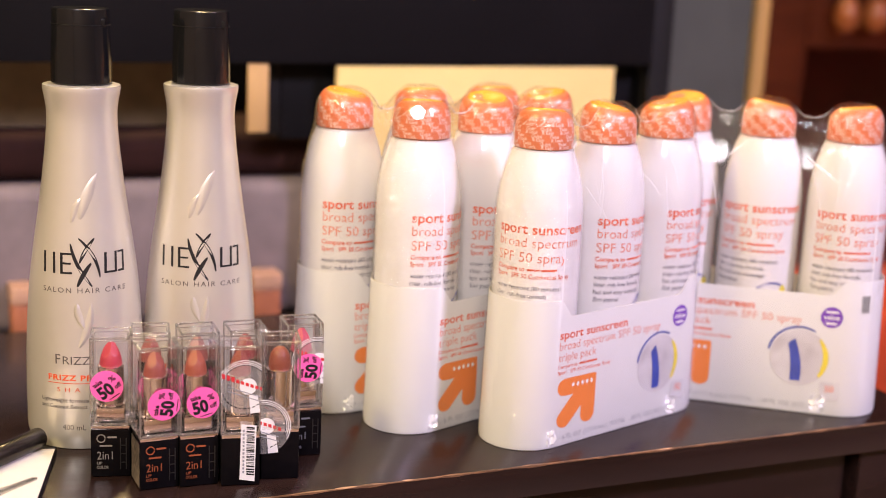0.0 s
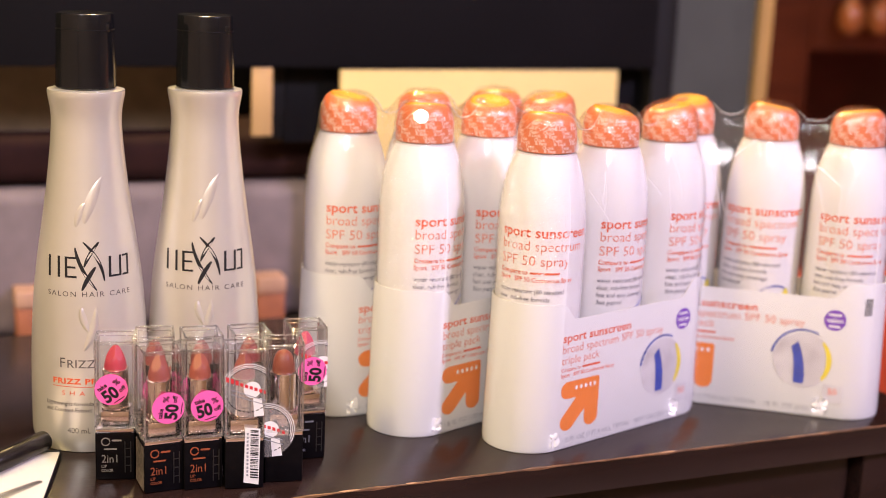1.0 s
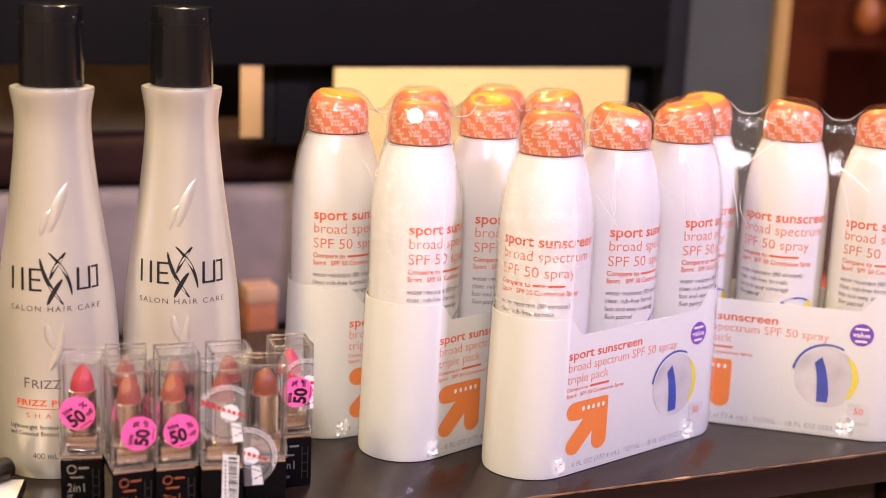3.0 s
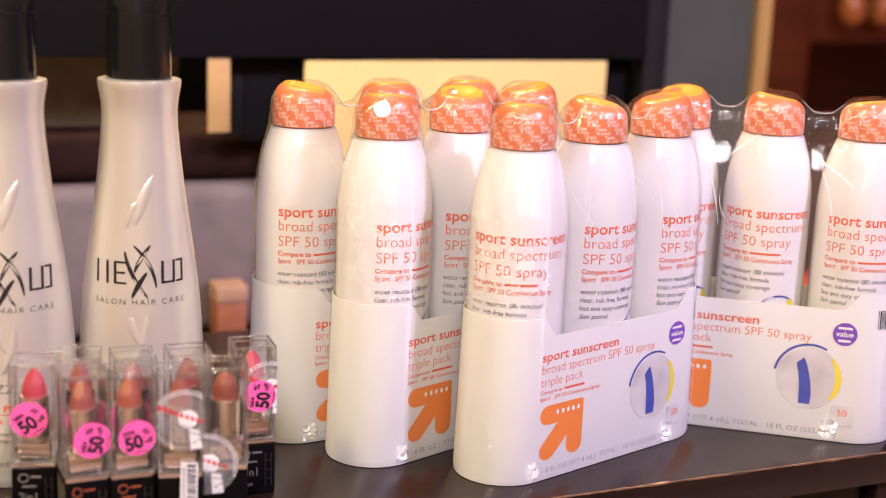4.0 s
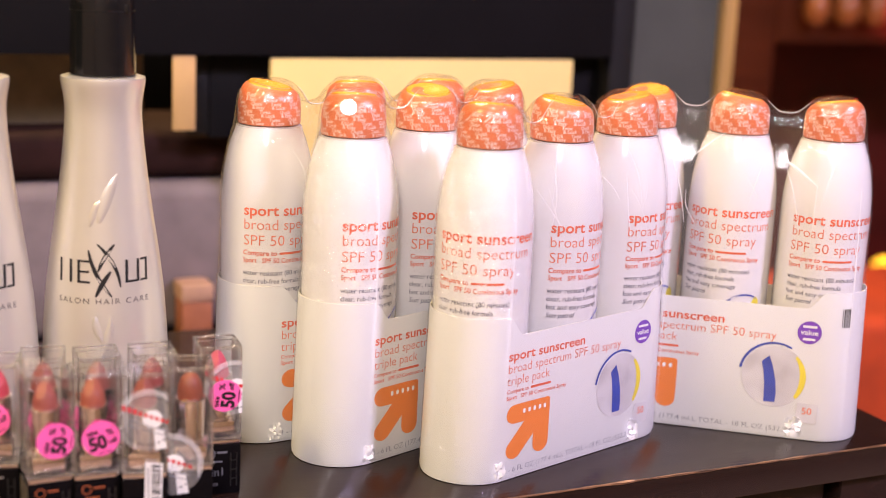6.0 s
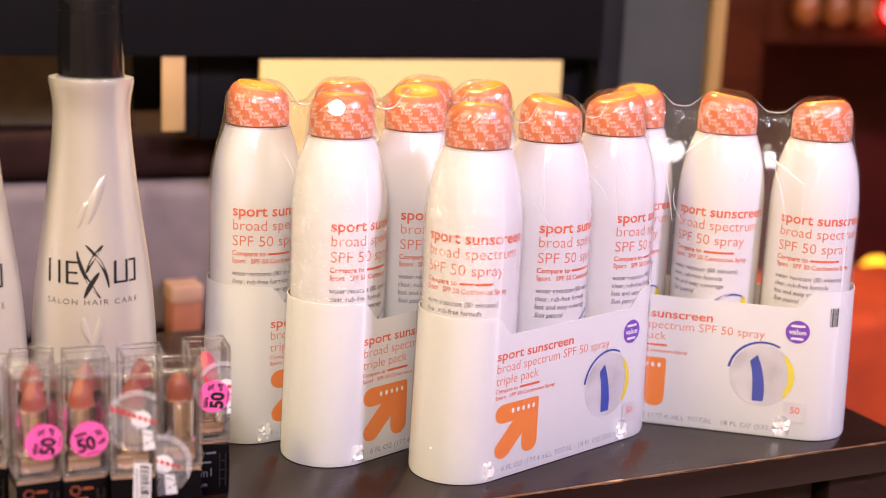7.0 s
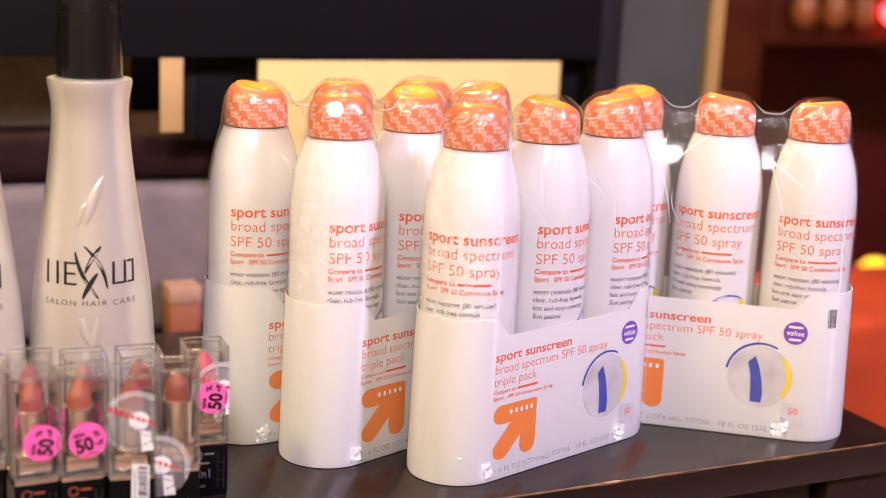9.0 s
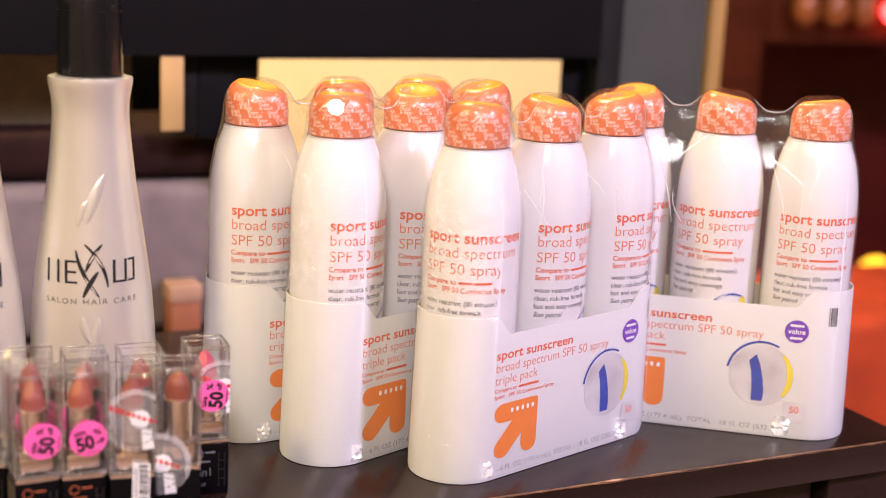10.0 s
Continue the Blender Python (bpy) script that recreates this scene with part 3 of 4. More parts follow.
def make_film_mesh(seed, loose, slide=0.0):
    rnd = Vector((seed * 7.3, seed * 3.1, 0))
    bm = bmesh.new()
    zs = [0.0012, 0.004] + list(np.linspace(0.010, 0.186, 66)) + [0.189, 0.192]
    rings = []
    L = TRAY_L
    for z in zs:
        r = film_radius(z)
        x_a, x_b = film_ends(z, slide)
        ring = []
        for x, y in stadium(r, 40, 40):
            end = max(-x, x - L, 0.0) / r
            inner = min(max(x, 0.0), L)
            p = Vector((x - inner + x_a + (x_b - x_a) * inner / L, y, z))
            crumple = noise.noise(p * 420 + rnd) * 0.5 + noise.noise(p * 160 + rnd)
            amp = 0.00012 + (0.00055 if z > 0.092 else 0.00012) * end ** 2 * (1.0 if x < 0 else 0.55)
            out = Vector((x - min(max(x, 0), L), y, 0)).normalized()
            # slack folds between the cans above their shoulders
            mid = abs(math.sin(math.pi * (min(max(x, 0), L) - FIRST) / PITCH)) if 0 < x < L else 0.0
            sag = loose * 0.0035 * mid * max(0.0, min(1.0, (z - 0.12) / 0.05))
            q = p + out * (crumple * amp + 0.0002 - sag)
            q.z -= 0.010 * loose * mid ** 1.5 * max(0.0, (z - 0.15) / 0.042)
            ring.append(bm.verts.new(q))
        rings.append(ring)
    # the top, drawn over the caps and sagging between them
    base = rings[-1]
    n = len(base)
    for k in (0.86, 0.7, 0.52, 0.34, 0.17, 0.06):
        ring = []
        for v in base:
            x, y = v.co.x, v.co.y
            cx = min(max(x, FIRST - slide), FIRST - slide + 2 * PITCH)
            xx, yy = cx + (x - cx) * k, y * k
            sagged = film_top(xx, yy, loose, slide)
            sagged += 0.0010 * noise.noise(Vector((xx * 130, yy * 130, seed * 5.0)))
            ring.append(bm.verts.new((xx, yy, sagged)))
        rings.append(ring)
    for a, b in zip(rings, rings[1:]):
        for k in range(n):
            j = (k + 1) % n
            f = bm.faces.new((a[k], a[j], b[j], b[k]))
            c = f.calc_center_median()
            if c.z > 0.168:
                f.material_index = 2
            elif c.x < 0.004 and c.z > 0.090 and seed < 3:
                f.material_index = 1
    return mesh_of("shrink_film", bm, [M_FILM, M_CRINKLE, M_CAPFILM])


def crumple_ear(x, y, z, size, seed):
    """A gathered scrap of film where it was sealed."""
    rnd = random.Random(seed)
    bm = bmesh.new()
    grid = [[bm.verts.new((x + size * (i / 6 - 0.5) + size * 0.2 * (rnd.random() - 0.5), y + size * 0.25 * (rnd.random() - 0.5),
                           z + size * 1.3 * (j / 7 - 0.5) + size * 0.15 * (rnd.random() - 0.5))) for j in range(8)] for i in range(7)]
    for i in range(6):
        for j in range(7):
            bm.faces.new((grid[i][j], grid[i + 1][j], grid[i + 1][j + 1], grid[i][j + 1]))
    return bm


def film_point(az, z, lift):
    """A point on the film round the first can: az in degrees from the pack's own x axis."""
    r = film_radius(z) + lift
    return Vector((film_ends(z, 0.0)[0] + r * math.cos(radians(az)), r * math.sin(radians(az)), z))


def crease_mesh(seed, count):
    """Fine creases where the film is gathered over the near end: many short tented slivers, white so that they read as
    glints.
    """
    rnd = random.Random(seed * 17 + 3)
    bm = bmesh.new()
    for _ in range(count):
        az = rnd.gauss(218, 34)
        if not 135 < az < 272:
            continue
        z = 0.088 + 0.085 * rnd.random() ** 0.85
        if rnd.random() < 0.05:
            z = 0.012 + 0.070 * rnd.random()
        slope = radians((38 if az > 214 else -38) * min(1.0, 0.35 + abs(az - 214) / 40) + rnd.gauss(0, 9))
        length = rnd.uniform(0.0010, 0.0044) * (1.4 if rnd.random() < 0.15 else 1.0)
        width = rnd.uniform(0.00014, 0.00034)
        rows = []
        for k in range(5):
            u = k / 4 - 0.5
            w = width * (1 - (2 * u) ** 2) + 0.00002
            da = math.degrees(u * length * math.cos(slope) / 0.025) + 1.5 * math.sin(u * 5 + seed)
            zz = z + u * length * math.sin(slope)
            rows.append([bm.verts.new(film_point(az + da, zz + d * w / 2, h)) for d, h in ((-1, 0.00035), (0, 0.00035 + w * 0.35), (1, 0.00035))])
        for a, b in zip(rows, rows[1:]):
            for i in range(2):
                bm.faces.new((a[i], a[i + 1], b[i + 1], b[i]))
    return bm


def fold_strip(points, width):
    """One long fold of the film along a polyline, a narrow tent facing the pack's front; its white colour stands for
    shine.
    """
    bm = bmesh.new()
    rows = []
    n = len(points)
    for k, p in enumerate(points):
        p = Vector(p)
        d = (Vector(points[min(k + 1, n - 1)]) - Vector(points[max(k - 1, 0)])).normalized()
        c = Vector((min(max(p.x, 0), TRAY_L), 0, p.z))
        out = (p - c)
        out.z = 0
        out = out.normalized()
        side = d.cross(out).normalized()
        w = width * (0.35 + 0.65 * math.sin(math.pi * (k + 0.3) / (n - 0.4)))
        rows.append([bm.verts.new(p + side * (w / 2 * j) + out * h) for j, h in ((-1, 0.0004), (0, 0.0004 + w * 0.15), (1, 0.0004))])
    for a, b in zip(rows, rows[1:]):
        for i in range(2):
            bm.faces.new((a[i], a[i + 1], b[i + 1], b[i]))
    return bm


def side_fold(x0, z0, x1, z1, bend):
    pts = []
    for k in range(13):
        u = k / 12
        x, z = x0 + (x1 - x0) * u + bend * math.sin(math.pi * u), z0 + (z1 - z0) * u
        r = film_radius(z)
        if x > TRAY_L:
            a = min(1.5, (x - TRAY_L) / r)
            pts.append((TRAY_L + r * math.sin(a), -r * math.cos(a), z))
        else:
            pts.append((x, -r, z))
    return pts


def sunscreen_pack(x, y, turn, label_turns, cap_highs, seed, loose, slide=0.0):
    """Three cans in a printed tray under shrink film. label_turns, cap_highs: the ways each label begins and each slanting cap rises, in the world's degrees."""
    x, y = x - (FIRST - slide) * math.cos(radians(turn)), y - (FIRST - slide) * math.sin(radians(turn))
    pack = thing("sunscreen_pack", pose(x, y, TOP + 0.0004, 0, 0, turn),
                 "white triple pack of orange-capped sunscreen spray cans in clear shrink film", "sunscreen pack", "sunscreen packs on the table")
    tray = part("carton", TRAY, None, pack, "white card tray with orange print")
    for name, me, label in TRAY_PRINTS:
        part(name, me, None, tray, label)
    for k, way in enumerate(label_turns):
        local = pose(FIRST + PITCH * k - slide, 0, 0.0012, 0, 0, way + 90 - turn)
        can = part("spray_can", CAN["body"], None, pack, "white enamelled spray can with orange and grey print", local=local)
        part("collar", CAN["collar"], None, can)
        cap = part("cap", CAN["cap"], None, can, "orange plastic twist cap with pale lettering", local=pose(0, 0, 0, 0, 0, cap_highs[k] - way - 90))
        for name, key in (("cap_lettering", "cap_print"), ("thumb_button", "button")):
            ob = part(name, CAN[key], None, can)
            ob.matrix_basis = cap.matrix_basis.copy()
        for name, key in (("title", "title"), ("subtitle", "subtitle"), ("comparison_line", "compare"), ("claims", "claims"), ("ball_picture", "ball"),
                          ("ball_arc", "arc"), ("ball_yellow", "yellow"), ("fine_print", "facts")):
            part(name, CAN[key], None, can)
    film = part("shrink_film", make_film_mesh(seed, loose, slide), None, pack, "clear wrinkled shrink film")
    film.visible_shadow = False
    creases = part("crease_shine", crease_mesh(seed, (800, 1100, 24, 30)[seed - 1]), M_CREASE_SHINE, pack, "fine film creases with their shine painted white")
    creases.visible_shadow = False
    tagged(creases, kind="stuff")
    rnd = random.Random(seed)
    # upright white lines painted in for highlights along the film
    folds = [(-0.0014, 0.045, -0.0004, 0.160, 0.0004, 0.0011), (TRAY_L + 0.017, 0.010, TRAY_L + 0.013, 0.150, 0.0005, 0.0011)]
    if seed > 2:
        folds.pop(0)
    streaks = len(folds)
    if seed == 4:
        # slanting white streaks painted in as glints between the caps
        folds += [(0.0800, 0.165, 0.1010, 0.150, 0.0006, 0.0016), (0.0270, 0.157, 0.0490, 0.176, -0.001, 0.0007), (0.0560, 0.160, 0.0600, 0.166, 0.0, 0.0010)]
        streaks += 3
    for _ in range(9):
        fx = rnd.uniform(0.012, TRAY_L)
        fz = rnd.uniform(0.120, 0.150)
        folds.append((fx, fz, fx + rnd.uniform(-0.020, 0.014), fz + rnd.uniform(0.015, 0.045), rnd.uniform(-0.003, 0.003), rnd.uniform(0.0003, 0.0007)))
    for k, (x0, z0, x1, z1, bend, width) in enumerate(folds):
        fold = part("fold_shine", fold_strip(side_fold(x0, z0, x1, min(z1, 0.188), bend), width), M_SHINE_STREAK if k < streaks else M_CREASE_SHINE, pack, "film fold with its shine painted white")
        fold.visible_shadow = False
    # the film sags between neighbouring caps and creases along the sag; a white strip paints the shine
    for gap in range(2):
        middle = FIRST - slide + (gap + 0.5) * PITCH
        y_rim, half = rnd.uniform(-0.0065, -0.0025), PITCH * rnd.uniform(0.20, 0.30)
        pts = [(x_rim, y_rim, film_top(x_rim, y_rim, loose, slide) + 0.0005) for x_rim in np.linspace(middle - half, middle + half, 24)]
        rim = part("rim_shine", fold_strip(pts, 0.00040), M_CREASE_SHINE, pack, "sagging film rim with its shine painted white")
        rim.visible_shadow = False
    ear = part("film_gather", crumple_ear(-0.003, -TRAY_R - 0.0012, 0.007, 0.007, seed), M_CREASE_SHINE, pack, "gathered film corner")
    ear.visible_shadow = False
    ear = part("film_gather", crumple_ear(TRAY_L * 0.90, -TRAY_R - 0.0012, 0.008, 0.009, seed + 20), M_CREASE_SHINE, pack, "gathered film corner")
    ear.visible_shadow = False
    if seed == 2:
        # a taut, domed patch added on the first cap's shoulder, aimed to mirror the key lamp
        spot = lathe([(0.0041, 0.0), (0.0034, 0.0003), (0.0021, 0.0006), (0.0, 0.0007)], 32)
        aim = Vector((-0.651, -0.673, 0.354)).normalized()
        patch = part("glint_patch", spot, M_GLINT, pack, "added shiny film patch aimed to make a highlight")
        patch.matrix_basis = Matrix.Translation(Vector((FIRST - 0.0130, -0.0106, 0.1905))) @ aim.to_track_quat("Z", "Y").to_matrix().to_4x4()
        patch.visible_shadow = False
    return pack


sunscreen_pack(0.0310, 0.7814, 42.6, (-149, -100, -87), (-100, 175, 10), 1, 0.75)
sunscreen_pack(-0.0400, 0.7970, 45.6, (-95, -102, -98), (-90, 95, 20), 2, 0.6)
sunscreen_pack(-0.0880, 0.8250, 33.5, (-112, -108, -100), (170, -80, -90), 3, 0.8)
sunscreen_pack(0.1256, 0.8925, -11.8, (-150, -162, -147), (60, 200, -60), 4, 0.55, 0.0012)


# ---- hair product bottles ----
BOTTLE_TABLE = smooth_table([(0.0, 0.0300), (0.0025, 0.0318), (0.006, 0.0325), (0.030, 0.0327), (0.052, 0.0324), (0.0717, 0.0315), (0.0905, 0.0301), (0.110, 0.0277),
                             (0.1287, 0.0249), (0.148, 0.0223), (0.167, 0.0202), (0.178, 0.0193), (0.186, 0.0190), (0.192, 0.0196), (0.197, 0.0207), (0.2000, 0.0212)], 70, 0.003)


def bottle_radius(z):
    return blend(BOTTLE_TABLE, z)


def swoosh(points, width, height, radius, start=-90.0):
    """A raised tapering ridge on the bottle along points (girth, height)."""
    bm = bmesh.new()
    rows = []
    n = 22
    pts = [Vector((p[0], p[1])) for p in points]
    for k in range(n + 1):
        u = k / n
        a, b, c = pts
        p = a * (1 - u) ** 2 + b * 2 * u * (1 - u) + c * u * u
        d = ((b - a) * (1 - u) + (c - b) * u).normalized()
        side = Vector((-d.y, d.x))
        w = width * math.sin(math.pi * min(1.0, 0.08 + 0.92 * u)) ** 0.8
        row = []
        for s, h in ((-1, 0), (-0.55, 0.75), (0, 1.0), (0.55, 0.5), (1, 0)):
            q = p + side * (w / 2 * s)
            row.append((q.x, q.y, h * height * min(1, w / width * 1.5) - 0.0001))
        rows.append(row)
    vs = []
    for row in rows:
        r_row = []
        for gx, z, h in row:
            r = radius(z)
            ang = radians(start) + gx / r
            r_row.append(bm.verts.new(((r + h) * math.cos(ang), (r + h) * math.sin(ang), z)))
        vs.append(r_row)
    for a, b in zip(vs, vs[1:]):
        for i in range(4):
            bm.faces.new((a[i], a[i + 1], b[i + 1], b[i]))
    return bm


def make_bottle_meshes():
    out = {}
    prof = [(0.0, 0.0008)] + [(r, z) for z, r in BOTTLE_TABLE] + [(0.0208, 0.2012), (0.0185, 0.2018), (0.0, 0.2020)]
    out["body"] = (mesh_of("bottle_body", lathe(prof, 96), M_PEARL), "")
    cap = [(0.0, 0.2022), (0.0160, 0.2022), (0.0164, 0.2027), (0.0163, 0.2150), (0.0158, 0.2290), (0.0155, 0.2415), (0.0152, 0.2425), (0.0146, 0.2428), (0.0, 0.2420)]
    out["cap"] = (mesh_of("cap", lathe(cap, 72), M_BLACKCAP), "glossy black flip cap")
    out["cap_seam"] = (mesh_of("cap_seam", lathe([(0.0150, 0.2338), (0.01588, 0.2339), (0.01588, 0.2343), (0.0150, 0.2344)], 72), M_BLACK), "")
    out["hinge"] = (mesh_of("hinge", moved(box(-0.001, 0.001, -0.0006, 0.0006, 0.2330, 0.2375, 0.0002), 0.0118, -0.0107), M_BLACKCAP), "")
    # raised leaves above and below the mark
    ridges = [swoosh(((-0.002, 0.1305), (0.001, 0.1430), (0.0080, 0.1560)), 0.0066, 0.0007, bottle_radius),
              swoosh(((-0.0065, 0.1285), (-0.0050, 0.1370), (-0.0010, 0.1420)), 0.0044, 0.0006, bottle_radius),
              swoosh(((-0.003, 0.0600), (0.004, 0.0720), (0.0035, 0.0850)), 0.0050, 0.0010, bottle_radius),
              swoosh(((-0.004, 0.0840), (-0.0045, 0.0780), (0.0005, 0.0690)), 0.0045, 0.0009, bottle_radius)]
    for k, ridge in enumerate(ridges):
        out["embossed_leaf", k] = (mesh_of("embossed_leaf", ridge, M_PEARL), "raised leaf relief")

    def ink(rows, mat, name):
        return mesh_of(name, wrap(fine(merge_flat(rows), 0.004), bottle_radius, -90.0, 0.00014), mat, False)

    # the maker's mark as plain strokes: uprights either side of two crossing curves
    def curve_stroke(a, b, c, w):
        pts = []
        for k in range(17):
            u = k / 16
            pts.append(Vector(a) * (1 - u) ** 2 + Vector(b) * 2 * u * (1 - u) + Vector(c) * u * u)
        left, right = [], []
        for k, p in enumerate(pts):
            d = (pts[min(k + 1, 16)] - pts[max(k - 1, 0)]).normalized()
            ww = w * (0.35 + 0.65 * math.sin(math.pi * k / 16) ** 0.7)
            left.append((p.x - d.y * ww / 2, p.y + d.x * ww / 2))
            right.append((p.x + d.y * ww / 2, p.y - d.x * ww / 2))
        return plate(left + right[::-1])

    z0 = 0.1005
    rows = [plate([(x, z0), (x + w, z0), (x + w, z0 + h), (x, z0 + h)]) for x, w, h in (
        (-0.0205, 0.0013, 0.0115), (-0.0150, 0.0013, 0.0115), (-0.0112, 0.0013, 0.0115), (0.0085, 0.0013, 0.0115), (0.0140, 0.0013, 0.0115), (0.0185, 0.0013, 0.0115))]
    rows += [plate([(x, z), (x + w, z), (x + w, z + 0.0011), (x, z + 0.0011)]) for x, w, z in (
        (-0.0100, 0.0045, z0), (-0.0100, 0.0040, z0 + 0.0052), (-0.0100, 0.0045, z0 + 0.0104), (0.0098, 0.0042, z0), (0.0158, 0.0027, z0 + 0.0104), (0.0158, 0.0027, z0))]
    rows += [curve_stroke((-0.0071, z0 + 0.0166), (-0.0057, z0 + 0.0057), (0.0043, z0 - 0.0068), 0.0020), curve_stroke((-0.0028, z0 + 0.0196), (0.0072, z0 + 0.0105), (0.0086, z0 - 0.0019), 0.0018),
             curve_stroke((0.0056, z0 + 0.0195), (0.0002, z0 + 0.0132), (-0.0024, z0 + 0.0060), 0.0021), curve_stroke((0.0038, z0 + 0.0060), (-0.0006, z0 + 0.0002), (-0.0036, z0 - 0.0068), 0.0024)]
    for k, row in enumerate(rows):
        for v in row.verts:
            v.co.x = v.co.x * (1.16 if k < 12 else 1.0) + (0.0012 if v.co.x > 0 and k < 12 else 0.0)
    for k, row in enumerate(rows):
        out["printed_stroke", k] = (ink([row], M_INK_K, "printed_stroke"), "")
    out["tagline"] = (ink([moved(words("SALON HAIR CARE", 0.0040, 0.0485, space=1.3), -0.0242, 0.0902)], M_GREY_TXT, "tagline"), "")
    out["product"] = (ink([moved(words("F", 0.0080, bold=0.0), -0.0172, 0.0500), moved(words("RIZZ", 0.0066, 0.0152), -0.0129, 0.0500)], M_GREY_TXT, "product_name"), "")
    out["variant"] = (ink([moved(words("FRIZZ PR", 0.0044, 0.0255, bold=0.03, space=1.1), -0.0215, 0.0407), plate([(-0.0215, 0.0388), (0.006, 0.0388), (0.006, 0.0392), (-0.0215, 0.0392)]),
                          moved(words("SHA", 0.0036, 0.0130, space=2.0), -0.0160, 0.0341)], M_ORANGE_LABEL, "variant_line"), "red-orange variant lettering")
    out["small_print"] = (ink([moved(words("Lightweight formula w", 0.0033, 0.0315, bold=0.01), -0.0262, 0.0280), moved(words("and Coconut Extract", 0.0033, 0.0270, bold=0.01), -0.0262, 0.0243),
                         moved(words("400 mL", 0.0046, 0.0130), -0.0130, 0.0118)], M_GREY_TXT, "small_print"), "")
    return out


BOTTLE = make_bottle_meshes()


def hair_bottle(x, y, turn, label):
    bottle = thing("hair_product_bottle", pose(x, y, TOP + 0.0004, 0, 0, turn), label, "bottle", "hair product bottles on the table")
    body = part("body", BOTTLE["body"][0], None, bottle, "pearl champagne plastic body")
    cap = part("cap", BOTTLE["cap"][0], None, bottle, BOTTLE["cap"][1])
    for key, (me, text) in BOTTLE.items():
        if key not in ("body", "cap"):
            part(key[0] if isinstance(key, tuple) else key, me, None, cap if key in ("cap_seam", "hinge") else body, text)
    return bottle


hair_bottle(-0.2255, 0.7475, 16.5, "pearl champagne hair product bottle with black flip cap, beside lipsticks")
hair_bottle(-0.1652, 0.7750, 12.5, "pearl champagne hair product bottle with black cap, behind the lipsticks")


# ---- lipsticks ----
LIP = 0.0205


def clear_cap():
    """A thin-walled acrylic box over the stick."""
    bm = box(-LIP / 2, LIP / 2, -LIP / 2, LIP / 2, 0.0288, 0.0772, 0.0010, 3)
    t = 0.0016
    return merge_flat([bm, box(-LIP / 2 + t, LIP / 2 - t, -LIP / 2 + t, LIP / 2 - t, 0.0300, 0.0752, 0.0007, 2)])


def clear_cap_edges():
    """The thick glinting edges of the acrylic box."""
    h, r, z0, z1 = LIP / 2 - 0.0004, 0.00055, 0.0292, 0.0768
    bars = []
    for a, b in ((-h, -h), (h, -h), (h, h), (-h, h)):
        bars.append(box(a - r, a + r, b - r, b + r, z0, z1, 0.0003))
    for z, rr in ((z0, r * 1.5), (z1, r), (0.0750, r * 0.5)):
        k = h if z != 0.0750 else h - 0.0012
        for s in (-1, 1):
            bars.append(box(-k, k, s * k - rr, s * k + rr, z - rr, z + rr, 0.0003))
            bars.append(box(s * k - rr, s * k + rr, -k, k, z - rr, z + rr, 0.0003))
    return merge_flat(bars)


def bullet(kind):
    """A stick of lip colour: a pointed one with two slanting faces meeting in a ridge, or a worn dome."""
    if kind == "dome":
        return lathe([(0.0, 0.0585), (0.0058, 0.0585), (0.0060, 0.0620), (0.0058, 0.0643), (0.0053, 0.0667), (0.0044, 0.0689), (0.0030, 0.0706), (0.0013, 0.0715), (0.0, 0.0717)], 48)
    faces = [Vector((math.sin(radians(a)) * 0.80, -math.cos(radians(a)) * 0.80, 0.60)).normalized() for a in (-44, 36)]
    tip = Vector((0.0004, 0.0010, 0.0729))

    def shave(co):
        for n in faces:
            over = (co - tip).dot(n)
            if over > 0:
                co = co - n * over
        return co

    prof = [(0.0, 0.0585), (0.0057, 0.0585)]
    for k in range(15):
        u = k / 14
        prof.append((0.0059 * max(0.0, 1 - u ** 1.7) ** 0.72 + 0.00002, 0.0600 + 0.0132 * u))
    return lathe(prof + [(0.0, 0.0733)], 48, shave)


def scalloped(z0, z1, r):
    bm = bmesh.new()
    n = 80
    rings = []
    for rr, z in ((r * 0.93, z0), (r * 1.05, z0 + (z1 - z0) * 0.25), (r * 1.06, z0 + (z1 - z0) * 0.7), (r * 0.93, z1), (r * 0.80, z1)):
        rings.append([bm.verts.new((rr * (1 + 0.012 * math.cos(20 * 2 * math.pi * k / n)) * math.cos(2 * math.pi * k / n),
                                    rr * (1 + 0.012 * math.cos(20 * 2 * math.pi * k / n)) * math.sin(2 * math.pi * k / n), z)) for k in range(n)])
    for a, b in zip(rings, rings[1:]):
        for k in range(n):
            bm.faces.new((a[k], a[(k + 1) % n], b[(k + 1) % n], b[k]))
    return bm


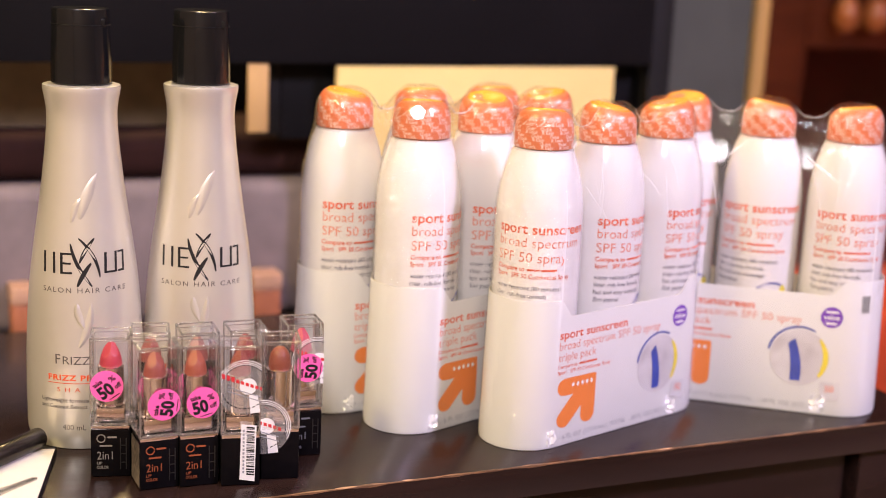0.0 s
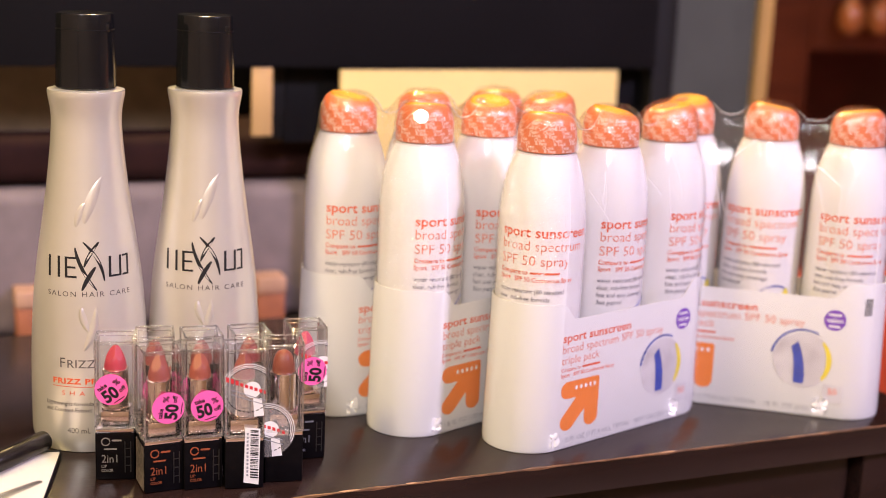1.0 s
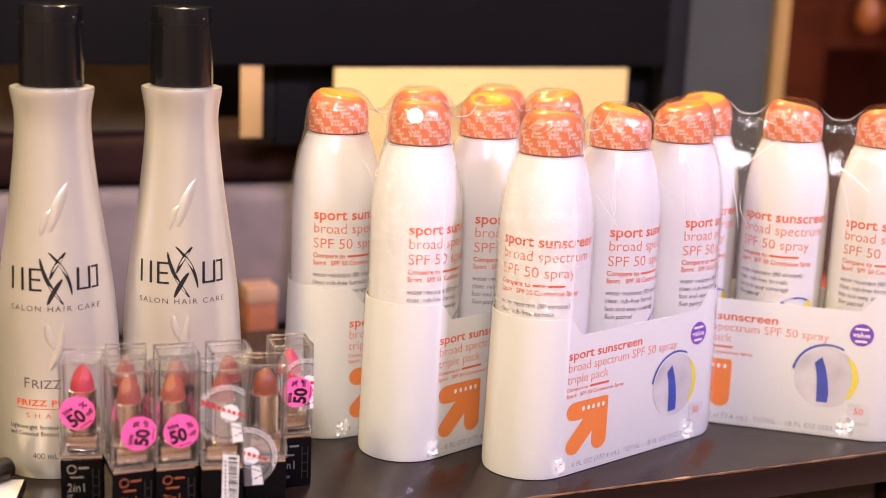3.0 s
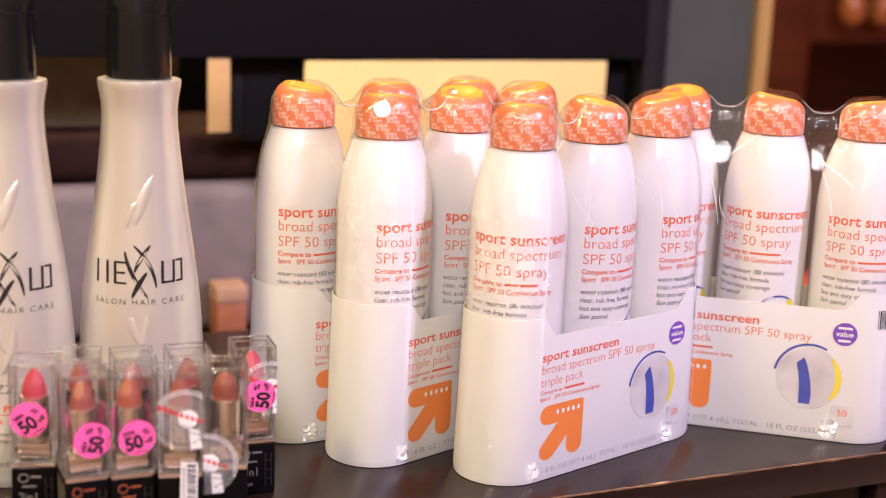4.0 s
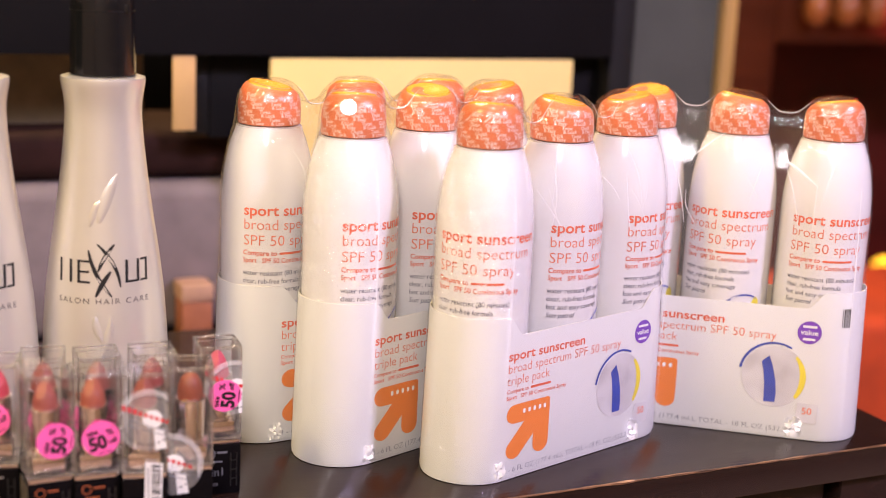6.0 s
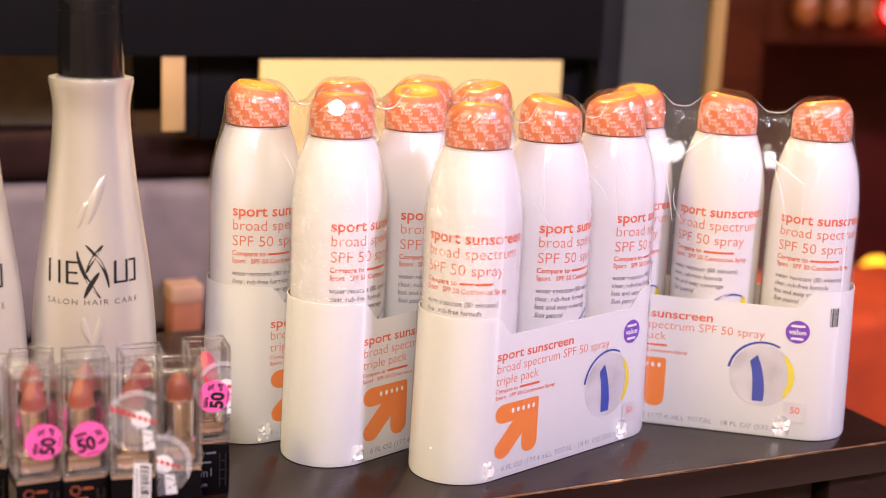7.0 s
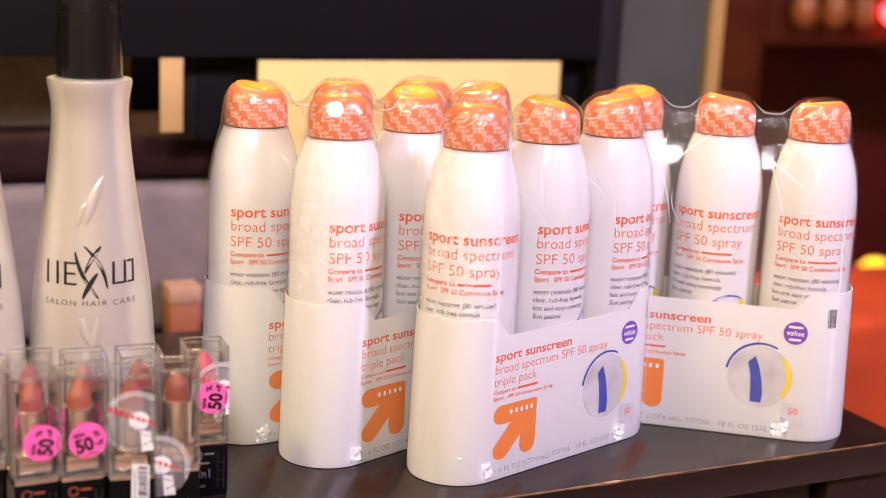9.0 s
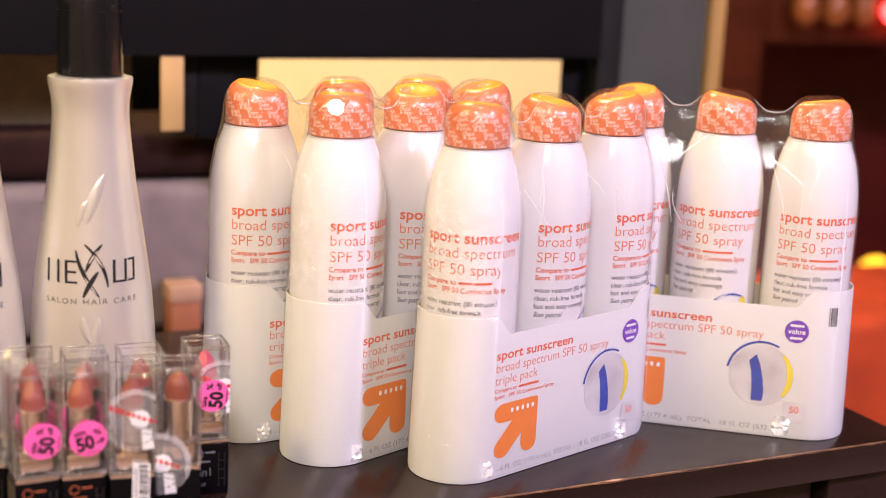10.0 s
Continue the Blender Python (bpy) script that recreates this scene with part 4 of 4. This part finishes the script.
LIP_MESH = {
    "base": mesh_of("base", box(-LIP / 2, LIP / 2, -LIP / 2, LIP / 2, 0.0, 0.0262, 0.0007), M_LIPBASE),
    "collar": mesh_of("collar", box(-LIP / 2 + 0.0003, LIP / 2 - 0.0003, -LIP / 2 + 0.0003, LIP / 2 - 0.0003, 0.0263, 0.0284, 0.0004), M_CHROME),
    "block": mesh_of("inner_block", box(-0.0076, 0.0076, -0.0076, 0.0076, 0.0301, 0.0375, 0.0008), M_CHROME),
    "tube": mesh_of("tube", lathe([(0.0, 0.0376), (0.0070, 0.0376), (0.0068, 0.0590), (0.0064, 0.0596), (0.0, 0.0596)], 48), M_CHROME),
    "ring_low": mesh_of("ring", scalloped(0.0377, 0.0392, 0.0078), M_CHROME),
    "ring_high": mesh_of("ring", scalloped(0.0587, 0.0599, 0.0067), M_CHROME),
    "cap": mesh_of("clear_cap", clear_cap(), M_ACRYL),
    "cap_edges": mesh_of("edges", clear_cap_edges(), M_ACRYL_EDGE),
    "slanted": mesh_of("bullet", bullet("slanted"), M_RED),
    "dome": mesh_of("bullet", bullet("dome"), M_RED),
}
F_Y = -LIP / 2 - 0.00012


def front(rows, mat, name, lift=0.0):
    return mesh_of(name, stand(merge_flat(rows), F_Y - lift), mat, False)


def folded(rows, mat, name, lift=0.0):
    """A print on the front face that goes on round the upright edges onto the sides."""
    bm = merge_flat(rows)
    edge = LIP / 2
    for x in (-edge, edge):
        bmesh.ops.bisect_plane(bm, geom=bm.verts[:] + bm.edges[:] + bm.faces[:], plane_co=(x, 0, 0), plane_no=(1, 0, 0))
    for v in bm.verts:
        x, z, out = v.co.x, v.co.y, edge + 0.00012 + lift
        over = abs(x) - edge
        v.co = Vector((math.copysign(out, x), -edge + over, z)) if over > 1e-6 else Vector((x, -out, z)) if over < -1e-6 else Vector((math.copysign(out, x), -out, z))
    return mesh_of(name, bm, mat, False)


def base_print_rows():
    """The product's name as plain strokes, then the words below it."""
    mark = [plate(ring_points(-0.0048, 0.0216, 0.0018, 0.0024, 0, 345)), plate(bar_points(-0.0012, 0.0222, 0.0030, 0.0222, 0.0010)), plate(bar_points(-0.0052, 0.0174, 0.0006, 0.0174, 0.0009))]
    text = [moved(words("2in1", 0.0064, 0.0082), -0.0072, 0.0098)]
    small = [moved(words("LIP", 0.0022, 0.0028, bold=0.02), -0.0072, 0.0070), moved(words("COLOR", 0.0022, 0.0062, bold=0.02), -0.0072, 0.0046)]
    side = [plate(bar_points(x, 0.0042, x, 0.0214, 0.0006)) for x in (0.0052, 0.0082)] + [plate(bar_points(0.0052, z, 0.0082, z, 0.0006)) for z in (0.0080, 0.0128, 0.0176)]
    return mark, text, small, side


def sticker(parent, cx, cz, turn, r=0.0086, lift=0.00012):
    disc = part("price_sticker", front([plate(disc_points(cx, cz, r, n=40))], M_STICKER, "price_sticker", lift), None, parent, "fluorescent pink round discount sticker")
    rows = [moved(moved(words("take", 0.0036, 0.0056, bold=0.03), -0.0060, 0.0026, 0), 0, 0),
            moved(words("50", 0.0092, 0.0084, bold=0.045), -0.0062, -0.0050), moved(words("%", 0.0044, 0.0036, bold=0.02), 0.0028, 0.0004), moved(words("off", 0.0036, 0.0040, bold=0.03), 0.0029, -0.0040)]
    rows.append(plate(bar_points(-0.0030, -0.0070, 0.0032, -0.0070, 0.0005)))
    text = moved(merge_flat(rows), cx, cz, turn)
    part("sticker_lettering", mesh_of("sticker_lettering", stand(text, F_Y - lift - 0.0001), M_INK_K, False), None, disc)


def store_seal(parent, cx, cz, r):
    """A round clear store sticker; its name and small print are plain shapes."""
    seal = part("store_sticker", folded([plate(disc_points(cx, cz, r, n=48))], M_CLEAR, "store_sticker", 0.00010), None, parent,
                "round clear store sticker with white and red print")
    seal.visible_shadow = False
    for k, rr in enumerate((0.97, 0.90, 0.84)):
        part("ring", folded([plate(ring_points(cx, cz, r * (rr - 0.018), r * rr, -30 + 7 * k, 215 - 9 * k)), ], M_INK_W, "ring", 0.00016), None, seal)
    rows = [plate(bar_points(cx + r * 0.80 * math.cos(a) - 0.0006 * math.sin(a), cz + r * 0.80 * math.sin(a) + 0.0006 * math.cos(a),
                             cx + r * 0.80 * math.cos(a) + 0.0003 * math.sin(a), cz + r * 0.80 * math.sin(a) - 0.0003 * math.cos(a), 0.0006)) for a in np.arange(3.5, 8.8, 0.20)]
    part("small_print", folded(rows, M_INK_K, "small_print", 0.00020), None, seal)
    part("white_patch", folded([plate(disc_points(cx + r * 0.12, cz + r * 0.02, r * 0.30, n=28)),], M_INK_W, "white_patch", 0.00018), None, seal)
    part("white_tail", folded([plate([(cx + r * 0.15, cz - r * 0.3), (cx + r * 0.45, cz - r * 0.3), (cx + r * 0.55, cz - r * 0.95), (cx + r * 0.20, cz - r * 0.98)])], M_INK_W, "white_tail", 0.00017), None, seal)
    for k in range(9):
        u = -0.74 + 0.165 * k
        h = 0.10 if k > 2 else 0.15
        part("red_bar", folded([plate([(cx + r * (u - 0.055), cz - r * (0.36 * u - 0.10 - h)), (cx + r * (u + 0.055), cz - r * (0.36 * (u + 0.1) - 0.10 - h)),
                                      (cx + r * (u + 0.055), cz - r * (0.36 * (u + 0.1) - 0.10 + h * 0.2)), (cx + r * (u - 0.055), cz - r * (0.36 * u - 0.10 + h * 0.2))])], M_RED, "red_bar", 0.00026), None, seal)
    rows = [plate(bar_points(cx - r * 0.6, cz + r * (0.02 - 0.16 * k), cx + r * 0.55, cz - r * (0.38 + 0.16 * k), 0.0005)) for k in range(2)]
    part("grey_print", folded(rows, M_INK_LG, "grey_print", 0.00028), None, seal)


def bar_code(parent):
    strip = part("bar_code_strip", front([plate([(-0.0005, 0.0035), (0.0075, 0.0020), (0.0082, 0.0335), (0.0002, 0.0345)])], M_INK_W, "bar_code_strip", 0.0003), None, parent, "white strip with a bar code")
    rnd = random.Random(5)
    z, rows = 0.0060, []
    while z < 0.0325:
        w = rnd.choice((0.0003, 0.0005, 0.0009))
        rows.append(plate([(0.0030, z), (0.0072, z - 0.0005), (0.0072, z + w - 0.0005), (0.0030, z + w)]))
        z += w + rnd.choice((0.0003, 0.0005, 0.0008))
    tagged(part("bar_pattern", front(rows, M_INK_K, "bar_pattern", 0.0004), None, strip), kind="stuff")
    rows = [plate([(0.0010, z), (0.0020, z), (0.0020, z + 0.0013), (0.0010, z + 0.0013)]) for z in np.arange(0.0070, 0.031, 0.0021)]
    part("number_bars", front(rows, M_INK_LG, "number_bars", 0.0004), None, strip)


def lipstick(x, y, turn, colour, shape, words_colour, ink, extras=()):
    stick = thing("lipstick", pose(x, y, TOP + 0.0003, 0, 0, turn), words_colour + " lipstick in a clear square cap with black base", "lipstick", "lipsticks on the table")
    base = part("base", LIP_MESH["base"], None, stick, "glossy black square base")
    part("collar", LIP_MESH["collar"], None, stick, "rosy chrome collar")
    part("inner_block", LIP_MESH["block"], None, stick)
    tube = part("tube", LIP_MESH["tube"], None, stick, "rosy chrome tube")
    part("ring", LIP_MESH["ring_low"], None, tube)
    part("ring", LIP_MESH["ring_high"], None, tube)
    me = LIP_MESH[shape].copy()
    me.materials.clear()
    me.materials.append(material("lip_colour", colour, 0.46, vary=0.15, scale=200, coat=0.10))
    part("bullet", me, None, stick, words_colour + " lip colour")
    cap = part("clear_cap", LIP_MESH["cap"], None, stick, "clear acrylic cap")
    cap.visible_shadow = False
    edges = part("edges", LIP_MESH["cap_edges"], None, cap, "glinting acrylic edges")
    edges.visible_shadow = False
    if ink:
        mark, text, small, side = base_print_rows()
        for row in mark:
            part("name_bar", front([row], ink, "name_bar"), None, base)
        part("number", front(text, ink, "number"), None, base)
        part("kind_line", front(small, ink, "kind_line"), None, base)
        part("maker_bar", front(side, M_FAINT, "maker_bar"), None, base)
    for kind, *args in extras:
        if kind == "sticker":
            sticker(cap, *args)
        elif kind == "seal":
            store_seal(cap, *args)
        elif kind == "code":
            bar_code(cap)
        elif kind == "speckle":
            plate_bm = plate([(-0.0092, 0.001), (0.0092, 0.001), (0.0092, 0.0252), (-0.0092, 0.0252)], 0.0001)
            ob = part("speckled_side", mesh_of("speckled_side", stand(plate_bm, F_Y), M_SPECK, False), None, base, "speckled beige and black side")
            ob.matrix_basis = pose(0, 0, 0, 0, 0, -90)
    return stick


lipstick(-0.1950, 0.6915, 12, (0.437, 0.031, 0.061), "slanted", "coral pink", M_SILVER, [("sticker", -0.0016, 0.0508, 35)])
lipstick(-0.1682, 0.6785, 27, (0.281, 0.062, 0.051), "slanted", "dusky rose", M_COPPER, [("sticker", 0.0024, 0.0462, 82), ("speckle",)])
lipstick(-0.1482, 0.6855, 24, (0.312, 0.068, 0.041), "slanted", "warm rose", M_COPPER, [("sticker", 0.0018, 0.0462, 14)])
lipstick(-0.1255, 0.6895, 15, (0.218, 0.037, 0.027), "slanted", "brick red", None, [("seal", 0.0018, 0.0550, 0.0150), ("code",)])
lipstick(-0.1062, 0.7015, 14, (0.218, 0.046, 0.024), "dome", "copper brown", None, [("seal", -0.0095, 0.0300, 0.0155)])
lipstick(-0.0995, 0.7360, 21, (0.429, 0.043, 0.102), "slanted", "bright pink", M_INK_G, [("seal", 0.0060, 0.0560, 0.0140), ("sticker", 0.0018, 0.0520, 84, 0.0082, 0.0005)])
lipstick(-0.1770, 0.7045, 15, (0.296, 0.056, 0.048), "slanted", "rose", M_INK_G, [("sticker", 0.0020, 0.0470, 60)])
lipstick(-0.1526, 0.7095, 22, (0.281, 0.062, 0.048), "slanted", "soft brown rose", M_INK_G, [("sticker", -0.0045, 0.0480, 50)])
lipstick(-0.1282, 0.7190, 22, (0.265, 0.037, 0.041), "slanted", "deep red", M_INK_G)


# ---- mascara pack in front of the bottles ----
def mascara_pack():
    a = math.degrees(math.atan2(0.0655, -0.0120)) - 90
    pack = thing("mascara_pack", pose(-0.2307, 0.7087, TOP + 0.0003, 0, 0, a), "flat mascara card with white printed face on dark backing", "cosmetic card")
    part("backing", box(-0.075, 0.0, -0.105, 0.0, 0.0, 0.0044, 0.0004), M_BLACK, pack, "black backing")
    face = part("face_card", box(-0.0740, -0.0002, -0.1045, -0.0050, 0.0045, 0.0049, 0.0001), M_PAPER, pack, "white card face")
    # printed brush: a stem with slanting bristles
    p0, p1 = Vector((-0.0043, -0.0462)), Vector((-0.0241, -0.0695))
    d = (p1 - p0).normalized()
    s = Vector((-d.y, d.x))
    part("brush_stem", moved(plate(bar_points(p0.x, p0.y, p1.x, p1.y, 0.0007), 0.0), 0, 0), M_INK_K, face).location.z = 0.00496
    for k in range(26):
        u = k / 25
        p = p0 + (p1 - p0) * u
        length = 0.0022 + 0.0020 * u
        for side in (-1, 1):
            q = p + s * side * length + d * 0.0018
            ob = part("bristle", plate(bar_points(p.x, p.y, q.x, q.y, 0.0006, False)), M_INK_K, face, smooth=False)
            ob.location.z = 0.0050
    return pack


def mascara_tube():
    a, b = Vector((-0.2385, 0.7050, TOP + 0.0053 + 0.0058)), Vector((-0.2718, 0.6240, TOP + 0.0053 + 0.0058))
    m = Matrix.Translation(a) @ (b - a).to_track_quat("Z", "Y").to_matrix().to_4x4()
    tube = thing("mascara_tube", m, "dark metallic mascara tube lying on its white box", "mascara")
    part("cap", lathe([(0.0, 0.0), (0.0046, 0.0), (0.0054, 0.0006), (0.0057, 0.0018), (0.0057, 0.0480), (0.0054, 0.0484), (0.0, 0.0484)], 48), M_TUBE, tube, "dark bronze cap")
    part("barrel", lathe([(0.0, 0.0486), (0.0054, 0.0486), (0.0057, 0.0492), (0.0057, 0.0860), (0.0050, 0.0872), (0.0, 0.0874)], 48), M_MAROON, tube, "dark red barrel")
    part("band", lathe([(0.0056, 0.0440), (0.00585, 0.0444), (0.00585, 0.0456), (0.0056, 0.0460)], 48), M_CHROME, tube)


mascara_pack()
mascara_tube()


# ---- furniture behind the table ----
def unit_pose(u, w, z):
    return T_POSE @ pose(u, w, z)


def shelf_unit():
    unit = thing("shelf_unit", T_POSE @ pose(0, 0, -TOP), "charcoal shelf unit with black uprights", "shelf unit")
    Z = TOP
    part("top_board", box(-1.1, -0.001, 0.380, 0.400, Z + 0.1875, Z + 0.46, 0.001), M_DARKBOARD, unit, "charcoal board")
    part("upright", box(0.0, 0.0215, 0.385, 0.430, 0.0, Z + 0.60, 0.001), M_BLACK, unit, "black upright")
    part("upright", box(-0.3416, -0.3262, 0.404, 0.422, Z + 0.128, Z + 0.187, 0.001), M_BLACK, unit, "black upright")
    part("upright", box(-1.12, -1.10, 0.385, 0.430, 0.0, Z + 0.46, 0.001), M_BLACK, unit, "black upright")
    part("apron", box(-0.3258, -0.0002, 0.404, 0.416, Z + 0.125, Z + 0.187, 0.001), M_DARKBOARD, unit, "charcoal apron")
    part("fascia", box(-1.099, -0.3600, 0.470, 0.482, Z + 0.1275, Z + 0.187, 0.001), M_OLIVE, unit, "taupe fascia")
    part("shelf", box(-1.099, -0.0002, 0.390, 0.600, Z - 0.045, Z - 0.030, 0.001), M_BLACK, unit, "black shelf")
    part("back", box(-1.099, -0.0002, 0.610, 0.620, 0.0, Z + 0.18, 0.001), M_BLACK, unit, "black back board")
    return unit


def soft_box(u0, u1, w0, w1, z0, z1, bevel, seed, amp):
    bm = box(u0, u1, w0, w1, z0, z1, bevel, 4)
    bmesh.ops.subdivide_edges(bm, edges=[e for e in bm.edges if e.calc_length() > 0.2], cuts=24, use_grid_fill=True)
    for v in bm.verts:
        v.co.z += amp * noise.noise(v.co * 14 + Vector((seed, 0, 0)))
        v.co.y += amp * noise.noise(v.co * 17 + Vector((0, seed, 0)))
    return bm


shelf_unit()
ob = new("folded_cloth", mesh_of("folded_cloth", soft_box(-1.05, -0.06, 0.425, 0.560, -0.0295, 0.0880, 0.012, 1, 0.003), M_MAUVE))
ob.matrix_basis = T_POSE
tagged(ob, "mauve grey folded cloth stacked on the black shelf", "cloth")
ob = new("leather_cushion", mesh_of("leather_cushion", soft_box(-1.05, -0.06, 0.430, 0.560, 0.0895, 0.1270, 0.014, 2, 0.0025), M_OXBLOOD))
ob.matrix_basis = T_POSE
tagged(ob, "dark brown leather cushion lying on folded cloth", "cushion")
ob = new("cream_board", mesh_of("cream_board", box(-0.2865, -0.0360, 0.3815, 0.3865, -0.0298, 0.1855, 0.0008), M_CREAM))
ob.matrix_basis = T_POSE
tagged(ob, "cream yellow board leaning under the charcoal shelf board", "board")
ob = new("cream_tag", mesh_of("cream_tag", box(-0.3584, -0.3420, 0.3815, 0.3840, 0.1340, 0.1873, 0.0005), M_TAN))
ob.matrix_basis = T_POSE
tagged(ob, "small cream tag hanging from the charcoal board", "tag")
for u0, u1, name in ((-0.3470, -0.3240, "terracotta"), (-0.5350, -0.5190, "terracotta")):
    b_ob = thing("small_box", T_POSE @ pose((u0 + u1) / 2, 0.410, -0.0299), "small terracotta orange box with pale lid on the shelf", "box", "small boxes on the shelf")
    h = (u1 - u0) / 2
    part("carton", box(-h, h, -0.012, 0.012, 0.0, 0.032, 0.0012), M_TERRA, b_ob)
    part("lid", box(-h - 0.0008, h + 0.0008, -0.0128, 0.0128, 0.0322, 0.0450, 0.0012), M_PEACH, b_ob, "peach lid")


def door_frame():
    ob = new("partition", mesh_of("partition", box(0.0225, 0.1580, 0.462, 0.490, -TOP, 0.9, 0.001), M_GREYPANEL))
    ob.matrix_basis = T_POSE
    tagged(ob, "slate grey painted partition panel", "partition", kind="structure")
    ob = new("trim", mesh_of("trim", box(0.1585, 0.1735, 0.455, 0.495, -TOP, 0.9, 0.0015), M_PINE))
    ob.matrix_basis = T_POSE
    tagged(ob, "golden wooden trim at the partition's edge", "trim", kind="structure")


door_frame()


def bar_cabinet():
    cab = thing("bar_cabinet", T_POSE @ pose(0.48, 0.90, -TOP), "reddish brown wooden cabinet with dark open recess", "cabinet")
    Z = TOP
    part("side_panel", box(0.0, 0.085, 0.0, 0.40, 0.0, Z + 0.8, 0.003), M_MAROON, cab)
    part("side_panel", box(1.1, 1.16, 0.0, 0.40, 0.0, Z + 0.8, 0.003), M_MAROON, cab)
    part("top_rail", box(0.086, 1.099, 0.0, 0.40, Z + 0.160, Z + 0.8, 0.003), M_MAROON, cab)
    # the red glow in the recess is put into this panel's colour
    part("back_panel", box(0.086, 1.099, 0.37, 0.40, 0.0, Z + 0.159, 0.002), M_GLOW_PANEL, cab, "back panel painted dark red as a glow")
    part("shelf", box(0.086, 1.099, -0.06, 0.369, Z - 0.300, Z - 0.275, 0.002), M_MAROON, cab)
    part("plinth", box(0.086, 1.099, 0.02, 0.369, 0.0, Z - 0.301, 0.002), M_MAROON, cab)


bar_cabinet()
for u, r in ((0.606, 0.017), (0.655, 0.019), (0.703, 0.017)):
    g = thing("hanging_glass", T_POSE @ pose(u, 0.872, 0.215), "amber glass with an added faint glow, hanging at the cabinet's rail", "glass", "glasses on the cabinet rail")
    part("bowl", lathe([(0.0, -0.030), (r * 0.6, -0.028), (r, -0.016), (r * 0.95, 0.000), (r * 0.6, 0.012), (0.003, 0.018), (0.0025, 0.040), (0.0, 0.040)], 32), M_LIT_GLASS, g)
    part("foot", lathe([(0.0, 0.0402), (0.012, 0.0405), (0.012, 0.0420), (0.0, 0.0425)], 32), M_LIT_GLASS, g)
    part("bracket", box(-0.003, 0.003, 0.004, 0.0278, 0.034, 0.0398, 0.0004), M_PINE, g)


def small_lamp(u, w, z, r, mat, label, down):
    lamp = thing("small_lamp", T_POSE @ pose(u, w, z), label, "lamp")
    part("globe", lathe([(0.0, -r), (r * 0.5, -r * 0.87), (r * 0.87, -r * 0.5), (r, 0.0), (r * 0.87, r * 0.5), (r * 0.5, r * 0.87), (0.0, r)], 32), mat, lamp, "glowing glass globe")
    part("stem", lathe([(0.0, -down), (0.016, -down), (0.016, -down + 0.004), (0.004, -down + 0.006), (0.004, -r * 0.98), (0.0, -r * 0.97)] if down > 0 else
                       [(0.0, r * 0.98), (0.004, r * 0.99), (0.004, -down), (0.0, -down)], 24), M_BLACK, lamp)


small_lamp(0.785, 0.880, -0.165, 0.026, M_GLOW_Y, "glowing yellow globe lamp on the cabinet shelf", 0.1095)
small_lamp(0.765, 0.880, 0.205, 0.016, M_GLOW_R, "glowing red lamp on the cabinet rail", -0.02)
def red_ottoman():
    ot = thing("ottoman", T_POSE @ pose(0.80, 0.66, -TOP), "orange red upholstered bench beside the cabinet", "bench")
    part("cushion", soft_box(-0.50, 0.55, -0.10, 0.14, TOP - 0.28, TOP - 0.120, 0.02, 4, 0.004), M_REDCLOTH, ot)
    part("base", box(-0.49, 0.54, -0.09, 0.13, 0.0, TOP - 0.285, 0.004), M_REDCLOTH, ot)


red_ottoman()


# ---- unseen ceiling spotlights, one housing added behind each lamp ----
def spotlight(place, target, size, mat):
    spot = thing("unseen_spotlight", look(place, target), "unseen black round ceiling spotlight, added behind a lamp", "spotlight", "ceiling spotlights")
    r = size / 2
    part("housing", lathe([(r * 0.5, 0.16), (r * 0.9, 0.13), (r + 0.012, 0.02), (r + 0.012, -0.004), (r + 0.004, -0.004), (r + 0.004, 0.012), (0.0, 0.014)], 48), M_BLACK, spot)
    top = spot.matrix_basis.inverted() @ Vector((place[0], place[1], 2.598))
    start = Vector((0, 0, 0.10))
    way = top - start
    stem = part("stem", lathe([(0.0, 0.0), (0.012, 0.0), (0.012, way.length), (0.0, way.length)], 16), M_BLACK, spot)
    stem.matrix_basis = Matrix.Translation(start) @ way.to_track_quat("Z", "Y").to_matrix().to_4x4()


for lamp_name, place, target, size, watts, colour in LAMPS:
    spotlight(place, target, size, M_BLACK)
